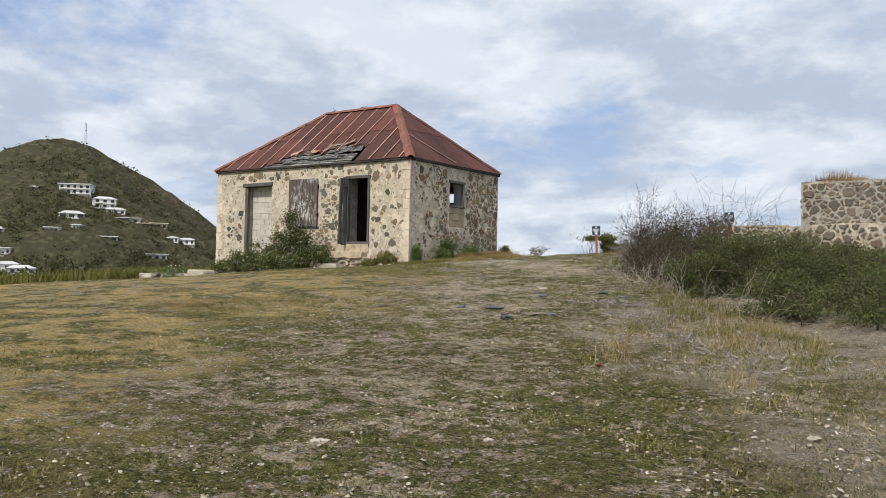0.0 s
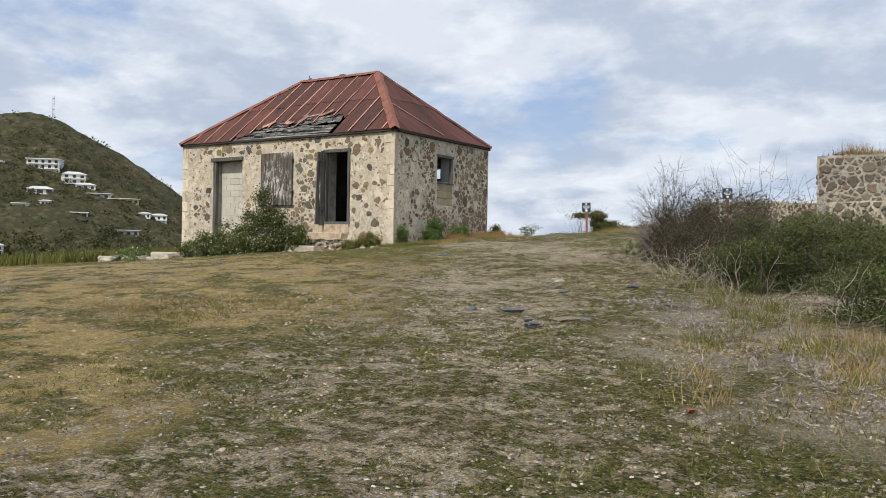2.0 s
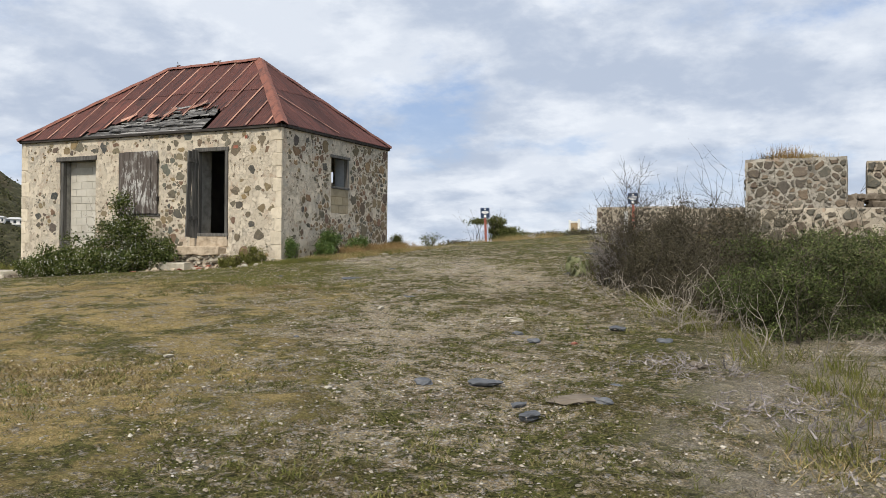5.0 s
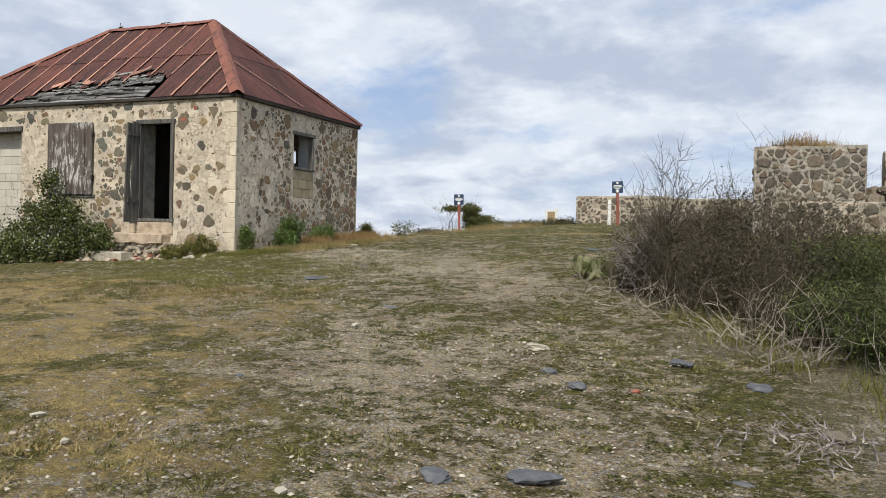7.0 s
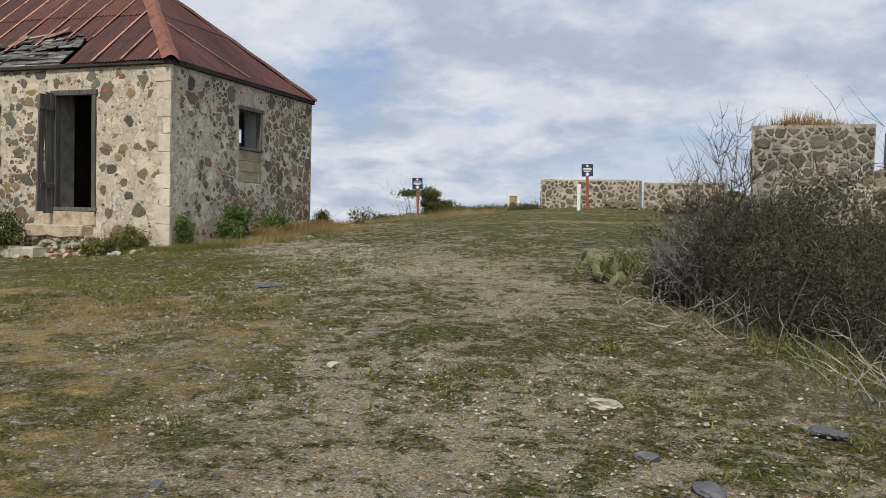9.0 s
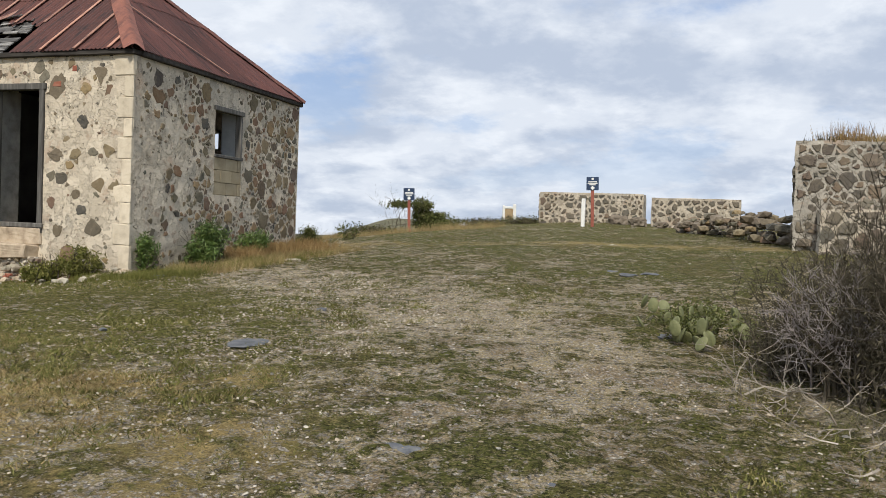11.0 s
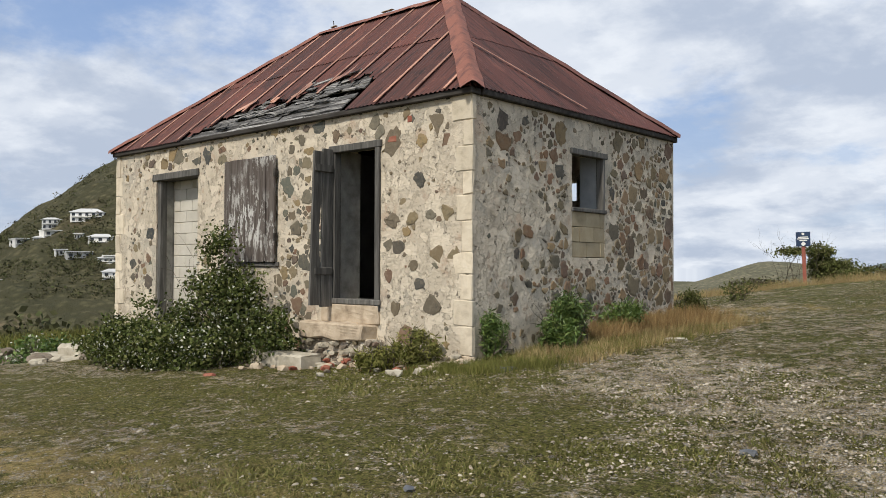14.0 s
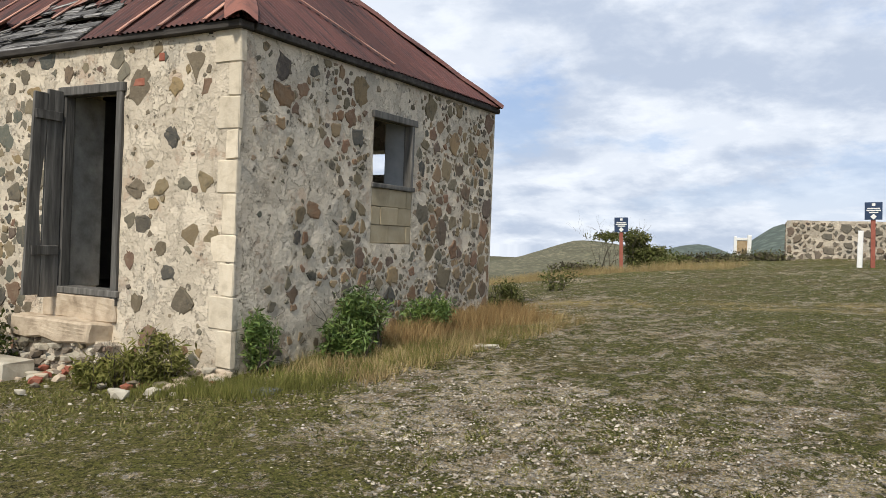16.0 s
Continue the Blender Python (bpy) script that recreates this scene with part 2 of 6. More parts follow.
def ground_material():
    """Turf, gravel, straw and bank; how much of each lies where is held by the ground's own attribute."""
    k = Nodes("stony_turf", 0.95)
    sep = k.n("ShaderNodeSeparateXYZ")
    k.put(k.pos, sep.inputs[0])
    x, y = sep.outputs[0], sep.outputs[1]
    lay = k.n("ShaderNodeAttribute")
    lay.attribute_name = "cover"
    split = k.n("ShaderNodeSeparateColor")
    k.put(lay.outputs["Color"], split.inputs[0])
    field, dry, bank, green = split.outputs[0], split.outputs[1], split.outputs[2], lay.outputs["Alpha"]
    fine = k.math("MULTIPLY", k.math("SUBTRACT", k.noise(6.5, 9, 0.86, shift=(7, 2, 0)), 0.5), 2.0)
    bare = k.span(k.math("ADD", field, fine), 0.47, 0.55)
    # turf: olive mats, browned in places, with dark gaps and dead blades
    turf = k.ramp(k.noise(7, 9, 0.8, shift=(1, 4, 0)), spread(1, (0.038, 0.041, 0.010), (0.124, 0.127, 0.031), (0.245, 0.232, 0.080)))
    turf = k.mix(k.span(k.noise(0.9, 7, 0.7, shift=(5, 1, 0)), 0.49, 0.60, 0, 0.5), turf, (0.185, 0.135, 0.062))
    turf = k.mix(k.math("MULTIPLY", green, k.span(k.noise(2.3, 6, 0.7, shift=(3, 3, 3)), 0.36, 0.56, 0.3, 0.8)), turf, (0.160, 0.152, 0.038))
    turf = k.mix(k.span(k.noise(30, 5, 0.75), 0.49, 0.56, 0, 0.8), turf, (0.022, 0.021, 0.007))
    turf = k.mix(k.span(k.noise(26, 5, 0.75, shift=(6, 6, 1)), 0.54, 0.60, 0, 0.75), turf, (0.32, 0.265, 0.12))
    straw = k.ramp(k.noise(16, 8, 0.8), spread(1, (0.10, 0.072, 0.028), (0.48, 0.355, 0.15), (0.74, 0.58, 0.30)))
    patchy = k.span(k.noise(1.2, 9, 0.75, shift=(8, 3, 0)), 0.45, 0.54)
    col = k.mix(k.math("MULTIPLY", dry, k.math("ADD", k.math("MULTIPLY", patchy, 0.85), 0.06)), turf, straw)
    # gravel and trodden earth between the mats
    soil = k.ramp(k.noise(38, 7, 0.84), spread(1, (0.062, 0.045, 0.020), (0.46, 0.365, 0.212), (1.0, 0.90, 0.67)))
    soil = k.mix(k.span(k.noise(1.7, 5, 0.6, shift=(1, 1, 6)), 0.47, 0.60, 0, 0.6), soil, (0.26, 0.185, 0.115))
    col = k.mix(k.math("MULTIPLY", bare, k.math("SUBTRACT", 0.95, k.math("MULTIPLY", dry, 0.35))), col, soil)
    litter = k.ramp(k.noise(22, 7, 0.8, (1, 1, 1)), spread(1, (0.12, 0.098, 0.068), (0.45, 0.385, 0.295), (0.76, 0.67, 0.53)))
    col = k.mix(k.math("MULTIPLY", bank, k.span(k.noise(1.3, 6, 0.68), 0.40, 0.54, 0.08, 0.85)), col, litter)
    for scale, size, share in ((9.0, 0.20, 0.05), (15.0, 0.32, 0.30), (26.0, 0.42, 0.60), (44.0, 0.45, 0.60)):
        d = k.cells(scale, flat=True)
        tint = k.n("ShaderNodeSeparateColor")
        k.put(k.cells(scale, out="Color", flat=True), tint.inputs[0])
        there = k.math("LESS_THAN", tint.outputs[2], k.math("ADD", k.math("MULTIPLY", bare, share), 0.03))
        here = k.span(k.math("SUBTRACT", d, k.math("MULTIPLY", k.math("ADD", tint.outputs[0], 0.35), size * 0.75)), 0.05, 0.0)
        col = k.mix(k.math("MULTIPLY", here, there), col, k.ramp(tint.outputs[1], spread(0, (0.14, 0.125, 0.105), (0.42, 0.375, 0.31), (0.54, 0.46, 0.36), (0.30, 0.27, 0.23), (0.78, 0.73, 0.64))))
    col = k.mix(1.0, col, k.ramp(k.noise(75, 4, 0.75), [(0.30, (0.38, 0.38, 0.38)), (0.5, (1.0, 1.0, 1.0)), (0.70, (1.8, 1.76, 1.7))]), "MULTIPLY")
    h = k.math("ADD", k.math("ADD", k.noise(8, 8, 0.78), k.math("MULTIPLY", k.noise(48, 5, 0.72), 0.6)), k.math("MULTIPLY", bare, -0.35))
    far = k.span(k.math("SQRT", k.math("ADD", k.math("MULTIPLY", x, x), k.math("MULTIPLY", y, y))), 60, 150)
    col = k.mix(far, col, k.ramp(k.noise(0.02, 8, 0.7), spread(1, (0.05, 0.055, 0.03), (0.09, 0.085, 0.045), (0.12, 0.11, 0.07))))
    return k.done(col, h, 1.0, 0.085)


GROUND = ground_material()


def leaf_material(name, cols, rough=0.6):
    k = Nodes(name, rough)
    r = k.n("ShaderNodeNewGeometry").outputs["Random Per Island"]
    col = k.ramp(r, spread(0, *cols))
    col = k.mix(k.span(k.noise(1.2, 4, 0.6), 0.4, 0.65, 0, 0.5), col, tuple(c * 0.55 for c in cols[0]))
    return k.done(col)


LEAF_DARK = leaf_material("dark_glossy_leaf", ((0.036, 0.052, 0.013), (0.066, 0.088, 0.022), (0.105, 0.125, 0.036), (0.17, 0.175, 0.065)), 0.8)
LEAF_PALE = leaf_material("pale_leaf_back", ((0.42, 0.43, 0.34), (0.66, 0.65, 0.56)))
LEAF_OLIVE = leaf_material("olive_acacia_leaf", ((0.058, 0.07, 0.02), (0.095, 0.108, 0.032), (0.14, 0.15, 0.05), (0.17, 0.155, 0.075)), 0.95)
LEAF_BRIGHT = leaf_material("bright_weed_leaf", ((0.055, 0.10, 0.016), (0.085, 0.15, 0.026), (0.16, 0.22, 0.045)))
LEAF_ACACIA = leaf_material("green_acacia_leaf", ((0.036, 0.045, 0.017), (0.062, 0.075, 0.028), (0.095, 0.108, 0.042), (0.14, 0.135, 0.068)), 0.9)
LEAF_FRESH = leaf_material("fresh_acacia_leaf", ((0.075, 0.11, 0.027), (0.115, 0.15, 0.042), (0.17, 0.20, 0.07)), 0.85)
LEAF_DRY = leaf_material("dry_brown_leaf", ((0.046, 0.040, 0.025), (0.080, 0.070, 0.044), (0.14, 0.122, 0.082)), 0.95)
STRAW = leaf_material("straw_grass", ((0.22, 0.155, 0.07), (0.32, 0.235, 0.11), (0.42, 0.33, 0.17), (0.22, 0.20, 0.07)), 0.8)
RUSSET = leaf_material("russet_grass", ((0.19, 0.115, 0.05), (0.28, 0.185, 0.08), (0.37, 0.275, 0.13)), 0.8)
GREENGRASS = leaf_material("green_grass", ((0.10, 0.11, 0.025), (0.16, 0.16, 0.04), (0.22, 0.20, 0.07)), 0.8)
TURFGRASS = leaf_material("short_turf_blade", ((0.080, 0.086, 0.020), (0.136, 0.140, 0.038), (0.195, 0.182, 0.064), (0.29, 0.24, 0.11)), 0.85)
TWIG = leaf_material("brown_twig", ((0.048, 0.040, 0.028), (0.086, 0.073, 0.052), (0.15, 0.13, 0.10)), 0.9)
PALETWIG = leaf_material("bleached_twig", ((0.26, 0.225, 0.18), (0.42, 0.375, 0.31), (0.18, 0.15, 0.12)), 0.9)
GREYTWIG = leaf_material("grey_dead_twig", ((0.16, 0.14, 0.135), (0.30, 0.265, 0.25), (0.40, 0.36, 0.33)), 0.9)
PEBBLE = leaf_material("pebble", ((0.16, 0.145, 0.115), (0.33, 0.29, 0.225), (0.42, 0.35, 0.26), (0.58, 0.53, 0.44)), 0.9)
SLATE = simple("blue_grey_slate", ((0.040, 0.043, 0.048), (0.095, 0.10, 0.108), (0.22, 0.215, 0.205)), 8, 0.75, bump=25, depth=0.012)
PALEROCK = simple("pale_limestone_rock", ((0.28, 0.25, 0.19), (0.42, 0.38, 0.30), (0.54, 0.50, 0.41)), 6, 0.9, bump=25, depth=0.012)
BROWNROCK = simple("brown_rock", ((0.10, 0.08, 0.06), (0.18, 0.15, 0.115), (0.27, 0.23, 0.18)), 6, 0.9, bump=25, depth=0.015)
REDPOST = simple("red_brown_paint", ((0.20, 0.055, 0.035), (0.29, 0.085, 0.055), (0.34, 0.11, 0.075)), 6, 0.6)
NAVY = simple("navy_sign_paint", ((0.014, 0.03, 0.07), (0.02, 0.042, 0.095), (0.028, 0.055, 0.115)), 6, 0.5, bump=80, depth=0.001)
WHITE = simple("white_paint", ((0.60, 0.60, 0.57), (0.74, 0.74, 0.71), (0.80, 0.80, 0.77)), 5, 0.7, bump=40, depth=0.002)
TANBOARD = simple("tan_board", ((0.26, 0.19, 0.11), (0.36, 0.27, 0.16), (0.42, 0.33, 0.21)), 6, 0.8)
VILLA = simple("white_villa_wall", ((0.60, 0.59, 0.55), (0.72, 0.71, 0.67), (0.78, 0.77, 0.74)), 0.1, 0.9, bump=1, depth=0.02)
VILLAYELLOW = simple("cream_villa_wall", ((0.58, 0.52, 0.34), (0.68, 0.62, 0.42), (0.72, 0.67, 0.48)), 0.1, 0.9, bump=1, depth=0.02)
VILLAROOF = simple("pale_villa_roof", ((0.42, 0.42, 0.41), (0.55, 0.55, 0.54), (0.64, 0.64, 0.62)), 0.1, 0.8, bump=1, depth=0.02)
PANE = simple("dark_window_pane", ((0.02, 0.023, 0.028), (0.035, 0.04, 0.045), (0.05, 0.055, 0.06)), 0.3, 0.2, bump=1, depth=0.001)
METAL = simple("grey_steel", ((0.20, 0.20, 0.20), (0.28, 0.28, 0.28), (0.33, 0.33, 0.33)), 1, 0.6, 0.6)


def hill_material(name, cols, bare, scale):
    k = Nodes(name, 0.95)
    col = k.ramp(k.noise(scale, 9, 0.72), spread(1, *cols))
    col = k.mix(k.span(k.noise(scale * 0.28, 7, 0.65, shift=(70, 20, 0)), 0.58, 0.68, 0, 0.8), col, bare)
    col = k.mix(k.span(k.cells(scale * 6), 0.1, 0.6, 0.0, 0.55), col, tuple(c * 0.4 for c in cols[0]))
    return k.done(col, k.noise(scale * 5, 6, 0.7), 1.0, 3.0)


HILL = hill_material("scrub_hillside", ((0.058, 0.060, 0.032), (0.098, 0.092, 0.050), (0.15, 0.13, 0.075)), (0.17, 0.13, 0.08), 0.035)
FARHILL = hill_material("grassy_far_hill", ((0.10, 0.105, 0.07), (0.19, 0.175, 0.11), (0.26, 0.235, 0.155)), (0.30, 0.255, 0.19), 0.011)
# distance haze is painted into this hill colour as a flat blue-green
HAZEHILL = hill_material("painted_haze_far_hill", ((0.10, 0.13, 0.115), (0.13, 0.155, 0.13), (0.16, 0.18, 0.14)), (0.18, 0.19, 0.16), 0.006)
SCRUB = leaf_material("far_scrub", ((0.055, 0.058, 0.026), (0.08, 0.082, 0.038), (0.115, 0.105, 0.055), (0.075, 0.095, 0.034)), 0.9)


# ---- mesh helpers ----
def part(name, bm, material, parent=None, label=""):
    me = bpy.data.meshes.new(name)
    bm.to_mesh(me)
    bm.free()
    me.materials.append(material)
    ob = new(name, me)
    ob.parent = parent
    return tagged(ob, label)


def raw(name, verts, faces, material, parent=None, label="", smooth=False):
    me = bpy.data.meshes.new(name)
    me.from_pydata([tuple(map(float, v)) for v in verts], [], faces)
    me.materials.append(material)
    if smooth:
        me.polygons.foreach_set("use_smooth", [True] * len(me.polygons))
    me.update()
    ob = new(name, me)
    ob.parent = parent
    return tagged(ob, label)


def soup(name, verts, size, material, parent=None, label=""):
    """A mesh of loose faces, each of so many corners, from an array of corners."""
    verts = np.asarray(verts, dtype=np.float32).reshape(-1, 3)
    n = len(verts)
    me = bpy.data.meshes.new(name)
    me.vertices.add(n)
    me.vertices.foreach_set("co", verts.ravel())
    me.loops.add(n)
    me.loops.foreach_set("vertex_index", np.arange(n, dtype=np.int32))
    me.polygons.add(n // size)
    me.polygons.foreach_set("loop_start", np.arange(0, n, size, dtype=np.int32))
    me.polygons.foreach_set("loop_total", np.full(n // size, size, dtype=np.int32))
    me.update(calc_edges=True)
    me.materials.append(material)
    ob = new(name, me)
    ob.parent = parent
    return tagged(ob, label)


def box(bm, lo, hi, bevel=0.0, rough=0.0, turn=None):
    c = [(a + b) / 2 for a, b in zip(lo, hi)]
    s = [b - a for a, b in zip(lo, hi)]
    m = Matrix.Translation(c) @ (turn or Matrix()) @ Matrix.Diagonal((*s, 1))
    r = bmesh.ops.create_cube(bm, size=1, matrix=m)
    if bevel:
        es = list({e for v in r["verts"] for e in v.link_edges})
        bmesh.ops.bevel(bm, geom=es, offset=bevel, segments=1, affect="EDGES")
    if rough:
        for v in bm.verts:
            v.co += Vector((random.uniform(-rough, rough), random.uniform(-rough, rough), random.uniform(-rough, rough)))
    return bm


def boxed(name, lo, hi, material, parent=None, bevel=0.0, rough=0.0, turn=None, label=""):
    return part(name, box(bmesh.new(), lo, hi, bevel, rough, turn), material, parent, label)


def empty(name, label, category, group="", kind="", at=(0, 0, 0)):
    ob = new(name)
    ob.location = at
    return tagged(ob, label, category, group, kind)


# ---- ground ----
COEF = (-0.0582, 0.4249, 0.5677, -0.4718, 0.1643, -0.089, -0.0736, -0.0333, 0.1159, 0.0011, 0.2001, 0.0879, -0.0866, -0.0497, 0.0072)


def gz(x, y):
    """Height of the hilltop and of the land that falls away round it."""
    x, y = np.asarray(x, float), np.asarray(y, float)
    cx, cy = np.clip(x, -12, 15.5), np.clip(y, -22, 26)
    u, v = cx / 10, cy / 10
    terms = (1, u, v, u * u, u * v, v * v, u**3, u * u * v, u * v * v, v**3, u**4, u**3 * v, u * u * v * v, u * v**3, v**4)
    z = sum(c * t for c, t in zip(COEF, terms))
    z = z - 0.10 * np.exp(-((x + 1.5) ** 2 + (y + 0.6) ** 2) / 2.5)
    left, right = np.maximum(-11.0 - x, 0), np.maximum(x - 17, 0)
    back, front = np.maximum(y - 27.5, 0), np.maximum(-26 - y, 0)
    d = np.sqrt(left**2 + (0.6 * right) ** 2 + back**2 + (0.5 * front) ** 2)
    return z - 62 * (1 - np.exp(-((d / 170) ** 1.5))) - 0.03 * np.minimum(d, 12)


def lattice(x, y, seed):
    """Smooth random values between 0 and 1 on a unit lattice."""
    table = np.random.default_rng(seed).random((256, 256))
    i, j = np.floor(x).astype(int), np.floor(y).astype(int)
    u, v = x - i, y - j
    u, v = u * u * (3 - 2 * u), v * v * (3 - 2 * v)
    a, b = table[i & 255, j & 255], table[(i + 1) & 255, j & 255]
    c, d = table[i & 255, (j + 1) & 255], table[(i + 1) & 255, (j + 1) & 255]
    return (a * (1 - u) + b * u) * (1 - v) + (c * (1 - u) + d * u) * v


def fbm(x, y, scale, octaves=5, rough=0.6, seed=1):
    x, y = np.asarray(x, float) * scale, np.asarray(y, float) * scale
    total, weight, w = 0.0, 0.0, 1.0
    for k in range(octaves):
        total = total + w * lattice(x + 17.3 * k, y + 5.9 * k, seed + k)
        weight += w
        w *= rough
        x, y = (1.62 * x - 1.18 * y), (1.18 * x + 1.62 * y)
    return 0.5 + (total / weight - 0.5) * 1.35


def ease(v, a, b):
    q = np.clip((v - a) / (b - a), 0, 1)
    return q * q * (3 - 2 * q)


def ground_cover(x, y):
    """Bareness (gravel over one half), straw, bank litter and green, at places in plan."""
    x, y = np.asarray(x, float), np.asarray(y, float)
    wob = (fbm(x, y, 0.35, 5, 0.6, 40) - 0.5) * 3.4
    across = 0.866 * x + 0.5 * y + wob
    centre = 2.1 + 1.4 * ease(y, -8.0, -3.0)
    track = 1 - ease(np.abs(across - centre), 0.4, 2.7)
    dry = ease(across, 1.5, 0.2) * ease(y + wob * 0.5, -4.2, -5.6)
    bank = ease(across, 4.5, 5.7) * ease(y, -3.0, -6.0)
    late = y + wob * 0.4
    green = ease(late, -5.2, -3.8) * ease(across, 2.4, 0.8) * ease(late, 4.0, 2.0)
    apron = ease(np.abs(y + 1.75 + wob * 0.2), 0.75, 0.25) * ease(x, 0.2, -1.2)
    lane = ease(np.abs(y - 0.12 * x - 7.3 - wob * 0.4), 0.9, 0.2)
    field = 0.432 + 0.36 * (fbm(x, y, 3.4, 4, 0.85, 60) - 0.5) + 0.16 * (fbm(x, y, 0.5, 3, 0.5, 80) - 0.5)
    field = field + 0.055 * track + 0.05 * bank - 0.06 * green + 0.12 * apron + 0.09 * track * ease(y, -6.0, -3.0) * ease(y, 1.5, -1.0)
    field = field - 0.05 * ease(y, 0.5, 5.0) + 0.055 * track * ease(y, -13.5, -11.0) * ease(y, -5.5, -8.0) + 0.02 * ease(y, -13.0, -10.0) - 0.025 * ease(y, -12.0, -15.0) * (1 - bank)
    return field, np.maximum(dry, 0.75 * lane), bank, green


def steps(a, b, fine, reach, near=None):
    inner = list(np.arange(a, b + fine / 2, fine))
    if near:
        lo, hi, step = near
        inner = [q for q in inner if q < lo - fine / 3] + list(np.arange(lo, hi, step)) + [q for q in inner if q > hi + fine / 3]
    grow, g = [], fine
    x = 0.0
    while x < reach:
        g = min(g * 1.22, 260)
        x += g
        grow.append(x)
    return np.array([a - q for q in reversed(grow)] + inner + [b + q for q in grow])


def build_ground():
    xs, ys = steps(-13, 19, 0.3, 4000, (-2.5, 14.5, 0.095)), steps(-25, 29, 0.3, 4000, (-18.5, 1.5, 0.095))
    X, Y = np.meshgrid(xs, ys)
    field, dry, bank, green = ground_cover(X, Y)
    near = np.exp(-(((X - 4) / 22) ** 4) - ((Y / 30) ** 4))
    mats = ease(field, 0.55, 0.42)
    Z = gz(X, Y) + near * (0.07 * (fbm(X, Y, 0.8, 4, 0.5, 20) - 0.5) + 0.014 * mats + 0.040 * (fbm(X, Y, 4.5, 3, 0.7, 30) - 0.5) - 0.006)
    verts = np.stack([X, Y, Z], -1).reshape(-1, 3)
    n = len(xs)
    faces = [(j * n + i, j * n + i + 1, (j + 1) * n + i + 1, (j + 1) * n + i) for j in range(len(ys) - 1) for i in range(n - 1)]
    ob = raw("ground", verts, faces, GROUND, smooth=True)
    layer = ob.data.attributes.new("cover", "FLOAT_COLOR", "POINT")
    layer.data.foreach_set("color", np.stack([field, dry, bank, green], -1).astype(np.float32).ravel())
    tagged(ob, "stony hilltop turf, brown-green with pale gravel and straw patches", "ground", kind="structure")


build_ground()


# ---- far land ----
EYE0 = (15.7, -20.4, -0.27)


def bearing(heading, dist):
    return EYE0[0] + dist * math.cos(radians(heading)), EYE0[1] + dist * math.sin(radians(heading))


def hill_height(q, x, y):
    """q: heading, distance, height over the eye, spread to the right and the left (m), depth (m), base."""
    heading, dist, top, wr, wl, deep, base = q
    cx, cy = bearing(heading, dist)
    a = radians(heading)
    r = (x - cx) * math.cos(a) + (y - cy) * math.sin(a)
    u = -(x - cx) * math.sin(a) + (y - cy) * math.cos(a)
    w = np.where(u > 0, wl, wr)
    d = np.sqrt((u / w) ** 2 + (r / deep) ** 2)
    return base + (top - base) * np.exp(-(d**1.7))


def hill(name, q, step, rough, material, label, reach=2.3):
    heading, dist, top, wr, wl, deep, base = q
    cx, cy = bearing(heading, dist)
    a = radians(heading)
    us, rs = np.arange(-wr * reach, wl * reach + step, step), np.arange(-deep * reach, deep * 1.2, step)
    verts = []
    for r in rs:
        for u in us:
            x, y = cx + r * math.cos(a) - u * math.sin(a), cy + r * math.sin(a) + u * math.cos(a)
            p = Vector((x, y, 0)) / step
            z = float(hill_height(q, x, y)) + rough * (noise.noise(p * 0.09) * 3 + noise.noise(p * 0.33) * 1.2 + noise.noise(p * 0.83) * 0.9)
            verts.append((x, y, z))
    n = len(us)
    faces = [(j * n + i, j * n + i + 1, (j + 1) * n + i + 1, (j + 1) * n + i) for j in range(len(rs) - 1) for i in range(n - 1)]
    return tagged(raw(name, verts, faces, material, smooth=True), label, "hill", kind="structure")


HILL_Q = (150.2, 720, 96, 172, 150, 250, -62)
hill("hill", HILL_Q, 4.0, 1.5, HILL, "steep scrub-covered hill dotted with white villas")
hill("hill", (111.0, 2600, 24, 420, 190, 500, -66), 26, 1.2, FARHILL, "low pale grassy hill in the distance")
hill("hill", (103.3, 3400, 32, 190, 260, 500, -66), 34, 1.5, HAZEHILL, "hazy green hill far away")
hill("hill", (98.2, 2600, 92, 110, 150, 600, -66), 26, 2.0, HAZEHILL, "hazy dark green hill behind the ruin")
hill("hill", (168.0, 1500, 26, 330, 330, 500, -66), 18, 2.0, HILL, "lower scrub-covered hill behind the valley")


def on_hill(heading, elev):
    way = Vector((math.cos(radians(heading)), math.sin(radians(heading)), math.tan(radians(elev))))
    for d in range(250, 900, 4):
        p = Vector(EYE0) + way * d
        if p.z < hill_height(HILL_Q, p.x, p.y):
            return p
    return None


